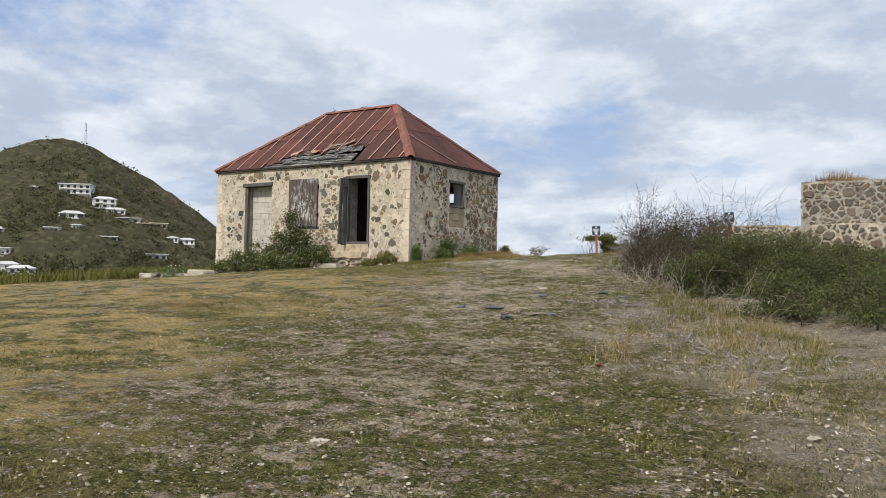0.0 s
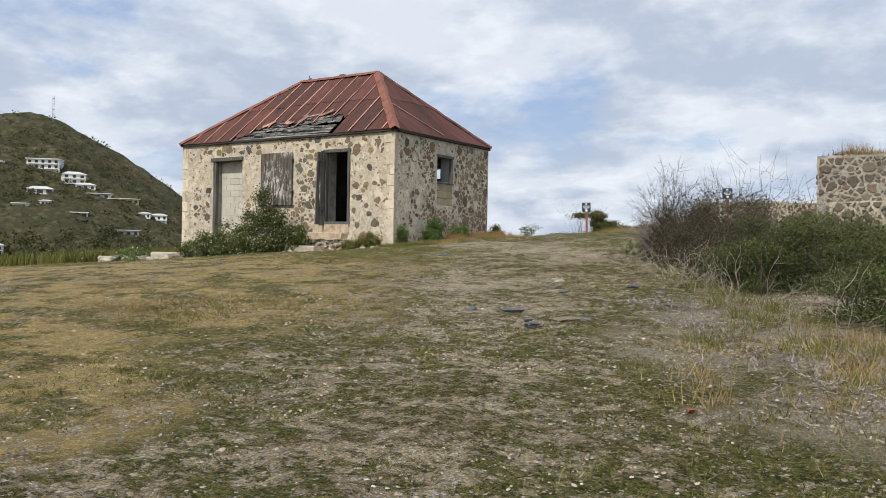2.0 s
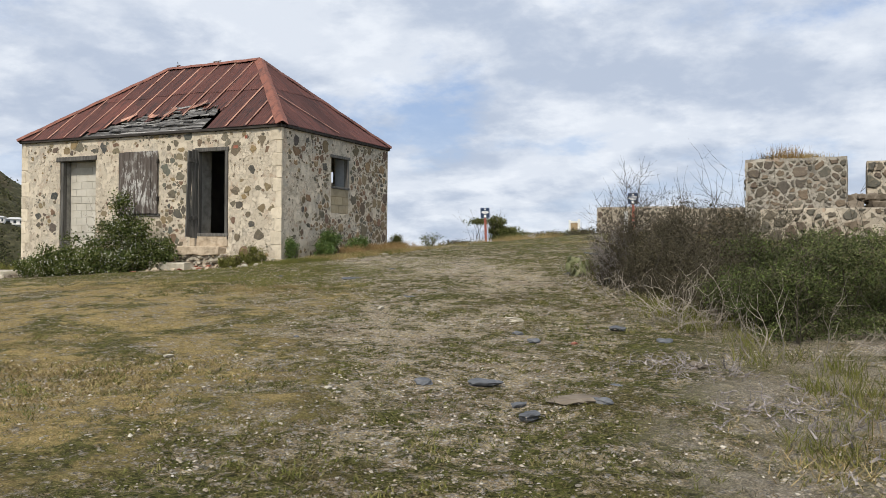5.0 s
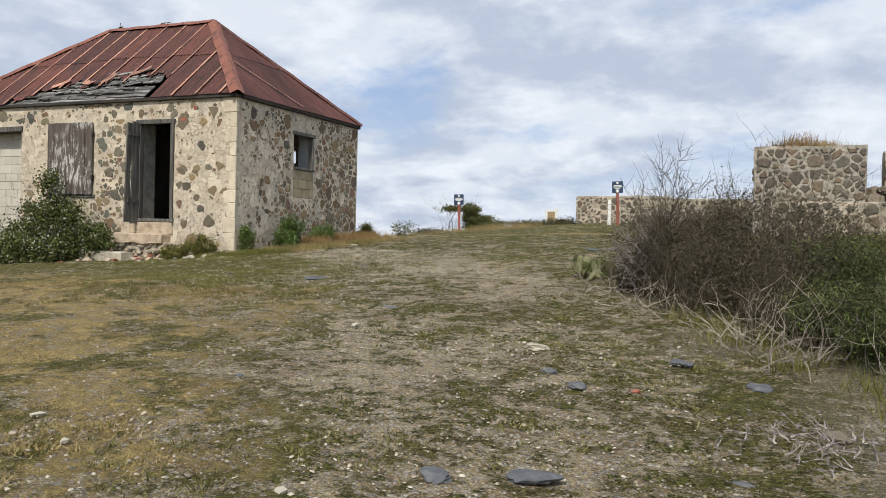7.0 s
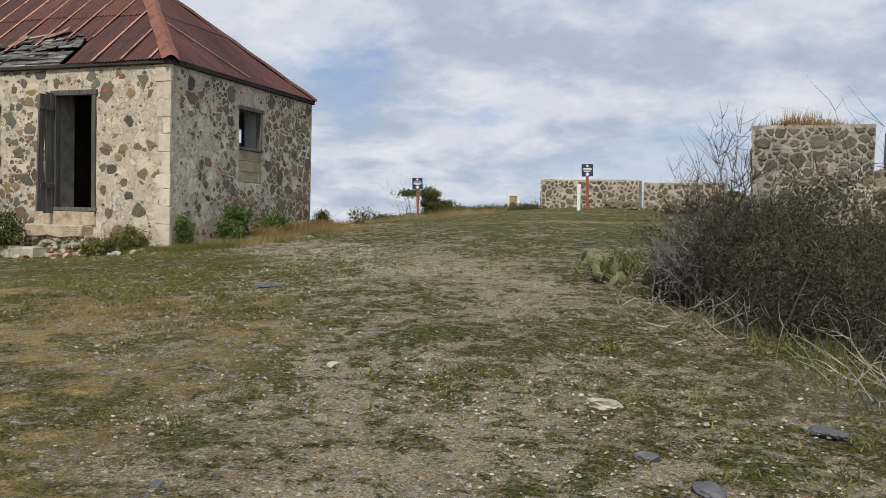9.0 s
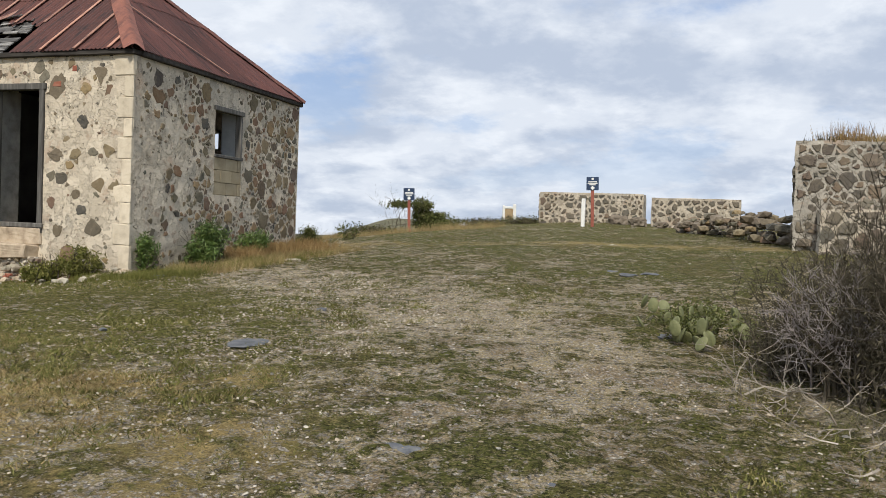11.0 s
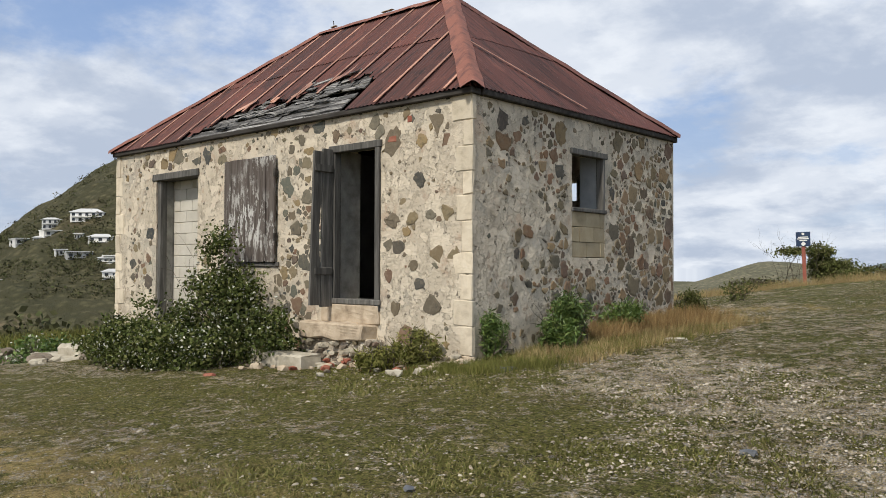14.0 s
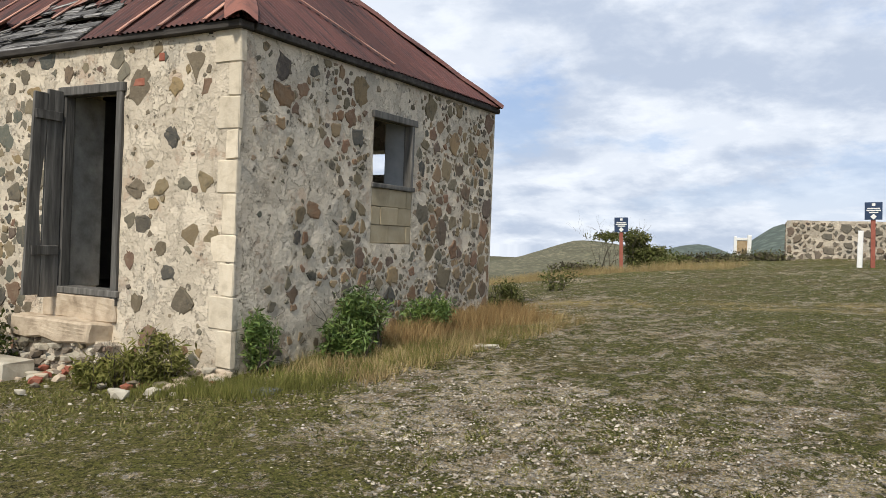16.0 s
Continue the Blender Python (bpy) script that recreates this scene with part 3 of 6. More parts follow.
def villa(heading, elev, wide, storeys, wall, label, hip=True, arches=False):
    at = on_hill(heading, elev)
    if at is None:
        return
    turn = radians(heading - 90 + random.uniform(-22, 22))
    wide *= 0.66
    th = empty("villa", label, "house", "villas on the hillside", at=at)
    th.rotation_euler = (0, 0, turn)
    deep, h = wide * 0.55, storeys * 2.9
    boxed("wall", (-wide / 2, 0, -9), (wide / 2, deep, h), wall, th, 0.1)
    bm = bmesh.new()
    if hip:
        e = 0.8
        v = [bm.verts.new(p) for p in ((-wide / 2 - e, -e, h), (wide / 2 + e, -e, h), (wide / 2 + e, deep + e, h), (-wide / 2 - e, deep + e, h),
                                       (-wide / 4, deep / 2, h + deep * 0.24), (wide / 4, deep / 2, h + deep * 0.24))]
        for f in ((0, 1, 5, 4), (1, 2, 5), (2, 3, 4, 5), (3, 0, 4), (3, 2, 1, 0)):
            bm.faces.new([v[i] for i in f])
    else:
        box(bm, (-wide / 2 - 0.4, -1.6, h), (wide / 2 + 0.4, deep + 0.4, h + 0.5), 0.08)
    part("roof", bm, VILLAROOF if hip else wall, th)
    n = max(3, int(wide / 3.6))
    for s in range(storeys):
        for i in range(n):
            cx = -wide / 2 + (i + 0.5) * wide / n
            w = wide / n * (0.62 if arches else 0.45)
            win = boxed("window", (cx - w / 2, -0.06, s * 3.1 + 0.5), (cx + w / 2, 0.10, s * 3.1 + (2.6 if arches else 2.2)), PANE, th)
            boxed("sill", (cx - w / 2 - 0.1, -0.25, s * 3.1 + 0.35), (cx + w / 2 + 0.1, 0.0, s * 3.1 + 0.5), wall, win)
        boxed("balcony", (-wide / 2 * 0.9, -1.5, s * 3.1 - 0.25), (wide / 2 * 0.9, -0.02, s * 3.1 + 0.1), wall, th)


random.seed(21)
for row in ((149.14, 4.39, 20, 2, VILLA, "long white two-storey villa on the hillside", False, False), (147.35, 3.55, 14, 2, VILLA, "white stepped villa on the slope", True, False),
            (146.7, 3.2, 12, 1, VILLA, "white wing of the stepped villa", True, False),
            (149.28, 2.83, 15, 1, VILLA, "low white villa with arched porch", True, True), (145.95, 2.66, 14, 1, VILLAROOF, "low grey-roofed house among scrub", False, False),
            (144.10, 2.39, 12, 1, VILLAYELLOW, "small cream house among scrub", False, False), (144.99, 2.36, 8, 1, VILLAYELLOW, "cream outbuilding among scrub", False, False),
            (147.65, 1.41, 21, 1, VILLA, "white villa with a row of dark arches", False, True), (142.3, 1.40, 10, 1, VILLA, "white house with a pitched pale roof", True, False),
            (143.2, 1.50, 7, 1, VILLA, "small white wing with a pitched roof", True, False), (150.4, 1.87, 8, 1, VILLA, "small white house at a bare cutting", False, False),
            (151.42, 4.4, 5, 1, VILLA, "small white hut on the slope", True, False), (152.78, -0.48, 12, 1, VILLA, "white house low on the slope", True, False),
            (153.05, 0.50, 8, 1, VILLA, "pale house low on the slope", False, False), (144.11, 0.35, 12, 1, VILLAROOF, "pale terrace wall low in the scrub", False, False),
            (154.55, 2.92, 20, 2, VILLA, "white villa with three gabled bays", True, False), (153.71, 1.70, 14, 1, VILLA, "white hipped house on the slope", True, False),
            (156.62, 2.43, 10, 2, VILLAROOF, "brownish house with a small gable", True, False), (156.21, 2.02, 15, 1, VILLA, "long white terrace under the brown house", False, False),
            (154.86, 0.72, 14, 1, VILLAROOF, "flat pale-roofed house in the scrub", False, False), (157.9, 1.5, 12, 1, VILLAROOF, "low pale roof in the scrub", False, False),
            (151.96, -0.72, 13, 1, VILLA, "white house at the foot of the hill", True, False), (153.34, 0.37, 9, 1, VILLA, "small white house beside the track", True, False),
            (154.97, 1.85, 5, 1, VILLA, "small white hut among the scrub", False, False)):
    villa(row[0], row[1], row[2] * 1.45, *row[3:])
for h, e in ((157.2, 1.6), (158.4, 1.45), (155.9, 0.85), (148.9, 2.1)):
    villa(h, e, random.uniform(8, 12), 1, VILLA if h % 2 < 1 else VILLAROOF, "small pale house among the scrub", h % 3 < 2, False)


def retaining_wall():
    at = on_hill(158.6, -0.75)
    if at is None:
        return
    th = empty("retaining_wall", "long grey retaining wall across the foot of the hill", "wall", at=at)
    th.rotation_euler = (0, 0, radians(158.6 - 90 + 4))
    boxed("wall_face", (-30, -0.4, -4), (34, 0.4, 1.0), BLOCK, th, 0.05)
    boxed("coping", (-30.1, -0.6, 1.0), (34.1, 0.6, 1.25), VILLAROOF, th, 0.05)


retaining_wall()


def mast():
    at = on_hill(148.6, 7.2) or Vector((*bearing(148.6, 700), 88))
    th = empty("radio_mast", "thin grey lattice radio mast on the hilltop", "mast", at=at)
    for k in range(3):
        a = k * 2.1
        boxed("leg", (math.cos(a) * 0.6 - 0.09, math.sin(a) * 0.6 - 0.09, -3), (math.cos(a) * 0.6 + 0.09, math.sin(a) * 0.6 + 0.09, 20), METAL, th)
    for z in range(2, 20, 4):
        boxed("brace", (-0.6, -0.6, z), (0.6, 0.6, z + 0.15), METAL, th)


mast()

# ---- stone house ----
W, D, H = 8.98, 5.2, 3.20          # length, depth, height of the walls
TH = 0.5                           # thickness of the walls
house = empty("stone_house", "small ruined rubble-stone house with a rusty hipped iron roof", "house")


def wall_part(name, at, along, normal, length, low, high, holes, material, step=0.14, rough=0.012, thick=TH):
    """A wall with holes through it; at: the outer foot of its start, at height 0."""
    at, along, normal = Vector(at), Vector(along), Vector(normal)

    def cuts(a, b, extra):
        c = sorted({a, b, *extra})
        r = []
        for p, q in zip(c, c[1:]):
            k = max(1, round((q - p) / step))
            r += [p + (q - p) * i / k for i in range(k)]
        return r + [b]

    us = cuts(0, length, [e for h in holes for e in h[:2]])
    vs = cuts(low, high, [e for h in holes for e in h[2:]])
    solid = lambda i, j: 0 <= i < len(us) - 1 and 0 <= j < len(vs) - 1 and not any(
        h[0] < (us[i] + us[i + 1]) / 2 < h[1] and h[2] < (vs[j] + vs[j + 1]) / 2 < h[3] for h in holes)
    ids, verts, faces = {}, [], []

    def vid(i, j, k):
        if (i, j, k) not in ids:
            p = at + along * us[i] + Vector((0, 0, vs[j])) - normal * (thick * k)
            q = p * 2.2
            p = p + (along * noise.noise(q * 1.4) * 0.6 + normal * (noise.noise(q) + 0.6 * noise.noise(q * 3)) + Vector((0, 0, noise.noise(q * 1.7) * 0.5))) * (rough if 0 < i < len(us) - 1 else 0)
            ids[i, j, k] = len(verts)
            verts.append(p)
        return ids[i, j, k]

    for i in range(len(us) - 1):
        for j in range(len(vs) - 1):
            if not solid(i, j):
                continue
            faces.append((vid(i, j, 0), vid(i + 1, j, 0), vid(i + 1, j + 1, 0), vid(i, j + 1, 0)))
            faces.append((vid(i, j + 1, 1), vid(i + 1, j + 1, 1), vid(i + 1, j, 1), vid(i, j, 1)))
            for di, dj, a, b in ((-1, 0, (i, j), (i, j + 1)), (1, 0, (i + 1, j), (i + 1, j + 1)), (0, -1, (i, j), (i + 1, j)), (0, 1, (i, j + 1), (i + 1, j + 1))):
                if not solid(i + di, j + dj):
                    faces.append((vid(*a, 0), vid(*b, 0), vid(*b, 1), vid(*a, 1)))
    bm = bmesh.new()
    vv = [bm.verts.new(v) for v in verts]
    for f in faces:
        bm.faces.new([vv[i] for i in f])
    bmesh.ops.recalc_face_normals(bm, faces=bm.faces)
    return part(name, bm, material, house)


# openings: from, to along the wall, bottom, top
DOOR_L, DOOR_R = -2.60, -1.60
BRICKED = (-7.46, -6.10)
front_holes = [(W + DOOR_L, W + DOOR_R, 0.56, 2.74), (W + BRICKED[0], W + BRICKED[1], -0.15, 2.66), (W - 5.05, W - 4.0, 1.15, 2.70)]
front_wall = wall_part("front_wall", (-W, 0, 0), (1, 0, 0), (0, -1, 0), W, -1.3, H, front_holes, PLASTER)
side_wall = wall_part("side_wall", (0, TH + 0.001, 0), (0, 1, 0), (1, 0, 0), D - TH, -1.0, H, [(2.16 - TH, 3.02 - TH, 1.20, 2.72)], PLASTER_SIDE, thick=0.40)
back_wall = wall_part("back_wall", (-TH - 0.001, D, 0), (-1, 0, 0), (0, 1, 0), W - TH, -1.3, H, [(1.08, 2.1, 2.23, 2.60)], PLASTER_SIDE, 0.4)
left_wall = wall_part("left_wall", (-W, D - TH - 0.001, 0), (0, -1, 0), (-1, 0, 0), D - 2 * TH - 0.002, -1.3, H, [], PLASTER_SIDE, 0.4)
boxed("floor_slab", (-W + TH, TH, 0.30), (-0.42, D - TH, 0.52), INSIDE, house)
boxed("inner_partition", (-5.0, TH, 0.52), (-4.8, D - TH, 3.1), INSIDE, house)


def quoins(corner_x, side):
    """Dressed corner blocks, long and short in turn."""
    z, k = -0.02 if side > 0 else -0.62, 0
    while z < H - 0.05:
        h = random.uniform(0.26, 0.42)
        top = min(z + h, H - 0.005)
        long = (0.30 if k % 2 else 0.17) * random.uniform(0.8, 1.15)
        a, b = (corner_x - long, corner_x + 0.006) if side > 0 else (corner_x - 0.006, corner_x + long)
        boxed("quoin", (a, -0.010, z + 0.003), (b, 0.02 + 0.05 * random.random(), top - 0.003), QUOIN, front_wall, 0.010, 0.007)
        z, k = top, k + 1


random.seed(5)
quoins(0.0, 1)
quoins(-W, -1)


# door frame and open leaf
def planks(parent, name, along, count, width, height, at, material, thick=0.03, gap=0.006):
    """Upright boards side by side from at; along: a direction in plan."""
    a = Vector(along).normalized()
    ang = math.atan2(a.y, a.x)
    w = width / count
    for i in range(count):
        c = Vector(at) + a * (w * (i + 0.5))
        bm = box(bmesh.new(), (-w / 2 + gap / 2, -thick / 2, random.uniform(0, 0.012)), (w / 2 - gap / 2, thick / 2, height - random.uniform(0, 0.012)), 0.004)
        bmesh.ops.transform(bm, matrix=Matrix.Translation(c) @ Matrix.Rotation(ang, 4, "Z"), verts=bm.verts)
        part(name, bm, material, parent)


def door():
    th = new("door_frame")
    th.parent = house
    for n, lo, hi in (("jamb", (DOOR_R - 0.09, -0.03, 0.46), (DOOR_R - 0.005, 0.10, 2.735)), ("jamb", (DOOR_L + 0.005, -0.02, 0.56), (DOOR_L + 0.085, 0.10, 2.735)),
                      ("lintel", (DOOR_L - 0.04, -0.035, 2.66), (DOOR_R + 0.03, 0.10, 2.76)), ("threshold", (DOOR_L - 0.04, -0.04, 0.545), (DOOR_R + 0.02, 0.22, 0.615))):
        boxed(n, lo, hi, WOOD, th, 0.008, 0.003)
    boxed("left_reveal", (DOOR_L - 0.002, 0.11, 0.60), (DOOR_L + 0.03, TH + 0.02, 2.70), REVEAL, th, 0.006, 0.006)
    boxed("right_reveal", (DOOR_R - 0.03, 0.11, 0.60), (DOOR_R + 0.002, TH + 0.02, 2.70), REVEAL, th, 0.006, 0.006)
    leaf = new("door_leaf")
    leaf.parent = house
    tagged(leaf, "open leaf of grey weathered boards, split and leaning")
    # two upright boards, sagging outward at the foot, with a long split between them
    for near, far, notch in ((0.0, 0.17, 0.0), (0.19, 0.33, 0.045)):
        bm = bmesh.new()
        box(bm, (-0.018, -far, 0.50 + notch * 0.6), (0.018, -near, 2.71 - notch), 0.004)
        bmesh.ops.subdivide_edges(bm, edges=[e for e in bm.edges if abs(e.verts[0].co.z - e.verts[1].co.z) > 1], cuts=9)
        for q in bm.verts:
            if notch and q.co.y > -0.25:
                q.co.y -= 0.045 * math.exp(-(((q.co.z - 1.55) / 0.42) ** 2)) - 0.016
            q.co.y += 0.006 * noise.noise(q.co * 5)
            q.co.y -= 0.07 * (2.71 - q.co.z) / 2.2 * (-q.co.y / 0.33)
            q.co.x += 0.01 * noise.noise(Vector((0, q.co.y * 3, q.co.z * 1.3)))
        bmesh.ops.translate(bm, vec=(DOOR_L + 0.045, -0.035, 0), verts=bm.verts)
        part("board", bm, WOOD, leaf)
    for z in (0.95, 2.38):
        boxed("batten", (DOOR_L + 0.064, -0.36, z), (DOOR_L + 0.086, -0.05, z + 0.10), WOOD, leaf, 0.005, 0.004)


door()


def shutter():
    th = new("shutter")
    th.parent = house
    tagged(th, "closed wooden shutter with peeling white paint")
    planks(th, "board", (1, 0, 0), 7, 1.34, 1.63, (-5.19, -0.055, 1.125), PEELING, 0.035, 0.004)
    boxed("edge_strip", (-4.12, -0.088, 1.14), (-4.06, -0.074, 2.74), PEELING, th, 0.004)
    boxed("frame", (-5.22, -0.036, 1.06), (-3.80, -0.002, 1.13), WOOD, th, 0.006)
    for z in (1.45, 2.42):
        boxed("hinge", (-3.87, -0.079, z), (-3.83, -0.02, z + 0.12), DARKWOOD, th)


shutter()


def bricked_door():
    th = new("bricked_doorway")
    th.parent = house
    tagged(th, "old doorway walled up with pale concrete blocks")
    a, b = BRICKED
    z, k = -0.15, 0
    while z < 2.58:
        x = a + 0.10 - (0.2 if k % 2 else 0)
        while x < b - 0.02:
            x0, x1 = max(x, a + 0.09), min(x + 0.40, b - 0.004)
            if x1 - x0 > 0.03:
                boxed("concrete_block", (x0 + 0.004, 0.30, z + 0.004), (x1 - 0.004, 0.48, min(z + 0.2, 2.6) - 0.004), BLOCK, th, 0.006)
            x += 0.40
        z, k = z + 0.2, k + 1
    boxed("backing", (a + 0.001, 0.315, -0.14), (b - 0.001, 0.47, 2.64), BLOCK, th)
    boxed("post", (a + 0.004, 0.02, -0.1), (a + 0.10, 0.16, 2.6), WOOD, th, 0.01, 0.004)
    boxed("left_reveal", (a - 0.001, 0.16, -0.1), (a + 0.06, 0.31, 2.6), REVEAL, th, 0.006, 0.004)
    boxed("lintel", (a - 0.12, -0.03, 2.60), (b + 0.05, 0.30, 2.72), WOOD, th, 0.012, 0.006)


bricked_door()


def side_window():
    th = new("window_frame")
    th.parent = house
    tagged(th, "open window with a bare weathered frame")
    y0, y1, z0, z1 = 2.165, 3.015, 1.90, 2.715
    for n, lo, hi in (("stile", (-0.10, y0, z0), (-0.02, y0 + 0.012, z1)), ("stile", (-0.10, y1 - 0.06, z0), (0.02, y1, z1)),
                      ("head", (-0.10, y0 - 0.05, z1 - 0.06), (0.035, y1 + 0.05, z1 + 0.02)), ("sill", (-0.30, y0 - 0.03, z0 - 0.05), (0.03, y1 + 0.03, z0 + 0.005))):
        boxed(n, lo, hi, WOOD, th, 0.006, 0.003)
    boxed("pale_reveal", (-0.40, y1 - 0.035, z0), (-0.10, y1 + 0.001, z1 - 0.01), PALEREVEAL, th, 0.005, 0.004)
    fill = new("window_infill")
    fill.parent = house
    tagged(fill, "yellowish stone blocks filling the lower window opening")
    z, k = 1.205, 0
    while z < 1.84:
        y = 2.165 - (0.18 if k % 2 else 0)
        while y < 3.01:
            a, b = max(y, 2.165), min(y + 0.37, 3.015)
            if b - a > 0.04:
                boxed("block", (-0.30, a + 0.002, z + 0.002), (random.uniform(-0.006, 0.004), b - 0.002, min(z + 0.215, 1.85) - 0.002), PATCH, fill, 0.006, 0.003)
            y += 0.37
        z, k = z + 0.215, k + 1


side_window()


def doorstep():
    th = new("doorstep")
    th.parent = house
    tagged(th, "worn pale stone doorstep on crumbling rubble")
    bm = bmesh.new()
    box(bm, (-3.0, -0.27, 0.07), (-1.66, 0.03, 0.29), 0.02)
    bmesh.ops.subdivide_edges(bm, edges=bm.edges, cuts=4, use_grid_fill=True)
    for v in bm.verts:
        q = v.co * 4
        v.co += Vector((noise.noise(q), noise.noise(q + Vector((7, 0, 0))), noise.noise(q + Vector((0, 7, 0))))) * 0.035
    part("tread", bm, STEPMAT, th)
    bm = bmesh.new()
    box(bm, (-2.78, -0.035, 0.28), (-1.60, 0.10, 0.545), 0.015)
    bmesh.ops.subdivide_edges(bm, edges=bm.edges, cuts=3, use_grid_fill=True)
    for v in bm.verts:
        v.co += Vector((1, 1, 1)) * 0.018 * noise.noise(v.co * 5)
    part("sill_course", bm, STEPMAT, th)
    bm = bmesh.new()
    box(bm, (-3.05, -0.20, -0.6), (-1.5, 0.02, 0.10), 0.03, 0.015)
    part("core", bm, MORTAR, th)
    for i in range(90):
        s = random.uniform(0.035, 0.10)
        rock("rubble", (random.uniform(-3.05, -1.45), random.uniform(-0.26, -0.17), random.uniform(-0.35, 0.06)), (s, s * 0.7, s * 0.6), (PALEROCK, STONE, BROWNROCK, PALEROCK)[i % 4], th, i)


def rock(name, at, size, material, parent=None, seed=0, label="", category="", group=""):
    bm = bmesh.new()
    bmesh.ops.create_icosphere(bm, subdivisions=3 if max(size) > 0.09 and parent is None else 1, radius=1)
    off = Vector((seed * 3.7, seed * 1.3, seed * 0.7))
    for v in bm.verts:
        d = 1 + 0.45 * noise.noise(v.co * 1.1 + off) + 0.2 * noise.noise(v.co * 2.9 + off) + 0.14 * noise.noise(v.co * 7 + off)
        v.co = Vector((v.co.x * d * size[0], v.co.y * d * size[1], max(-0.75, min(0.8, v.co.z)) * d * size[2]))
    a = Matrix.Rotation(seed * 1.9, 4, "Z")
    bmesh.ops.transform(bm, matrix=a, verts=bm.verts)
    ob = part(name, bm, material, parent, label)
    ob.location = at
    return tagged(ob, label, category, group)


random.seed(8)
doorstep()


# ---- roof ----
RX0, RX1, RY, RZ = -6.02, -2.73, 2.66, 5.53     # ridge
EX0, EX1, EY0, EY1, EZ = -W - 0.07, 0.065, -0.08, D + 0.03, H + 0.005


def slope(name, a, b, ra, rb, missing=None):
    """One roof slope of corrugated sheets; a, b: eave ends; ra, rb: ridge ends above them."""
    a, b, ra, rb = map(Vector, (a, b, ra, rb))
    th = new(name)
    th.parent = house
    along = (b - a).normalized()
    length = (b - a).length
    ua, ub = (ra - a).dot(along), (rb - a).dot(along)
    up = (ra - a) - along * ua
    full = up.length
    up.normalize()
    out = along.cross(up)
    if out.z < 0:
        out = -out

    def top(u):
        if u < ua:
            return full * u / ua
        if u > ub:
            return full * (length - u) / (length - ub)
        return full

    sheet, u0 = 0.62, 0.0
    while u0 < length - 0.02:
        u1 = min(u0 + sheet, length)
        mid = full * 0.52 + random.uniform(-0.06, 0.06)
        for low, high, lift in ((0.0, mid + 0.08, 0.0), (mid, full, 0.012)):
            us = np.linspace(u0, min(u1 + 0.03, length), 35)
            rows = 7
            verts, faces = [], []
            jag = random.uniform(-0.03, 0.03)
            sag = random.uniform(0, 0.012)
            for u in us:
                b0, t0 = low, min(high, top(u))
                if low == 0.0:
                    b0 = jag * 0.4
                    if missing:
                        b0 = max(b0, missing(u, u0))
                for r in range(rows):
                    v = b0 + (max(t0, b0) - b0) * r / (rows - 1)
                    wave = 0.011 * math.sin(u * 2 * math.pi / 0.078)
                    p = a + along * u + up * v + out * (0.035 + wave + lift + sag * math.sin(v * 3 + u0 * 9))
                    verts.append(p)
            for i in range(len(us) - 1):
                if min(high, top(us[i])) - (low if low else (missing(us[i], u0) if missing else 0)) < 0.01 and min(high, top(us[i + 1])) - low < 0.03:
                    continue
                for r in range(rows - 1):
                    q = i * rows + r
                    faces.append((q, q + rows, q + rows + 1, q + 1))
            if faces and max(min(high, top(u)) for u in us) > low + 0.03:
                used = sorted({k for f in faces for k in f})
                back = {k: n for n, k in enumerate(used)}
                raw("iron_sheet", [verts[k] for k in used], [tuple(back[k] for k in f) for f in faces], RUST if abs(along.x) > 0.5 else RUST_SHADED, th, smooth=True)
        # raised lap of the sheet beside
        t1, b1 = top(min(u1, length - 0.01)), max(0.0, missing(u1 - 0.01, u0) if missing else 0.0)
        if t1 > b1 + 0.2 and u1 < length - 0.1 and name in ("front_slope", "back_slope"):
            p, q = a + along * u1 + up * b1 + out * 0.052, a + along * u1 + up * t1 + out * 0.052
            strip(th, "lap_seam", p, q, along, out, 0.026, 0.010, RUSTSEAM)
        u0 = u1
    return th


def strip(parent, name, p, q, side, out, half, thick, material):
    v = [p - side * half, p + side * half, q + side * half, q - side * half]
    v += [c + out * thick for c in v]
    return raw(name, v, [(0, 1, 2, 3), (7, 6, 5, 4), (0, 4, 5, 1), (1, 5, 6, 2), (2, 6, 7, 3), (3, 7, 4, 0)], material, parent)


def torn(u, u0):
    """How far up the sheets are gone from the eave on the front slope."""
    x = EX0 + u0
    k = (x + 6.75) / (6.75 - 2.70)
    if not 0 <= k < 1:
        return 0.0
    if k < 0.26:
        h = 0.12 + 2.7 * k
    elif k < 0.62:
        h = 0.80 + 0.16 * math.sin(x * 3.0)
    else:
        h = 1.12 - 0.25 * abs(k - 0.85) / 0.2
    return h + 0.12 * math.sin(u * 11) + 0.05 * math.sin(u * 37)


random.seed(3)
E0, E1, E2, E3 = (EX0, EY0, EZ), (EX1, EY0, EZ), (EX1, EY1, EZ), (EX0, EY1, EZ)
R0, R1 = (RX0, RY, RZ), (RX1, RY, RZ)
slope("front_slope", E0, E1, R0, R1, torn)
slope("right_slope", E1, E2, R1, R1)
slope("back_slope", E2, E3, R1, R0)
slope("left_slope", E3, E0, R0, R0)


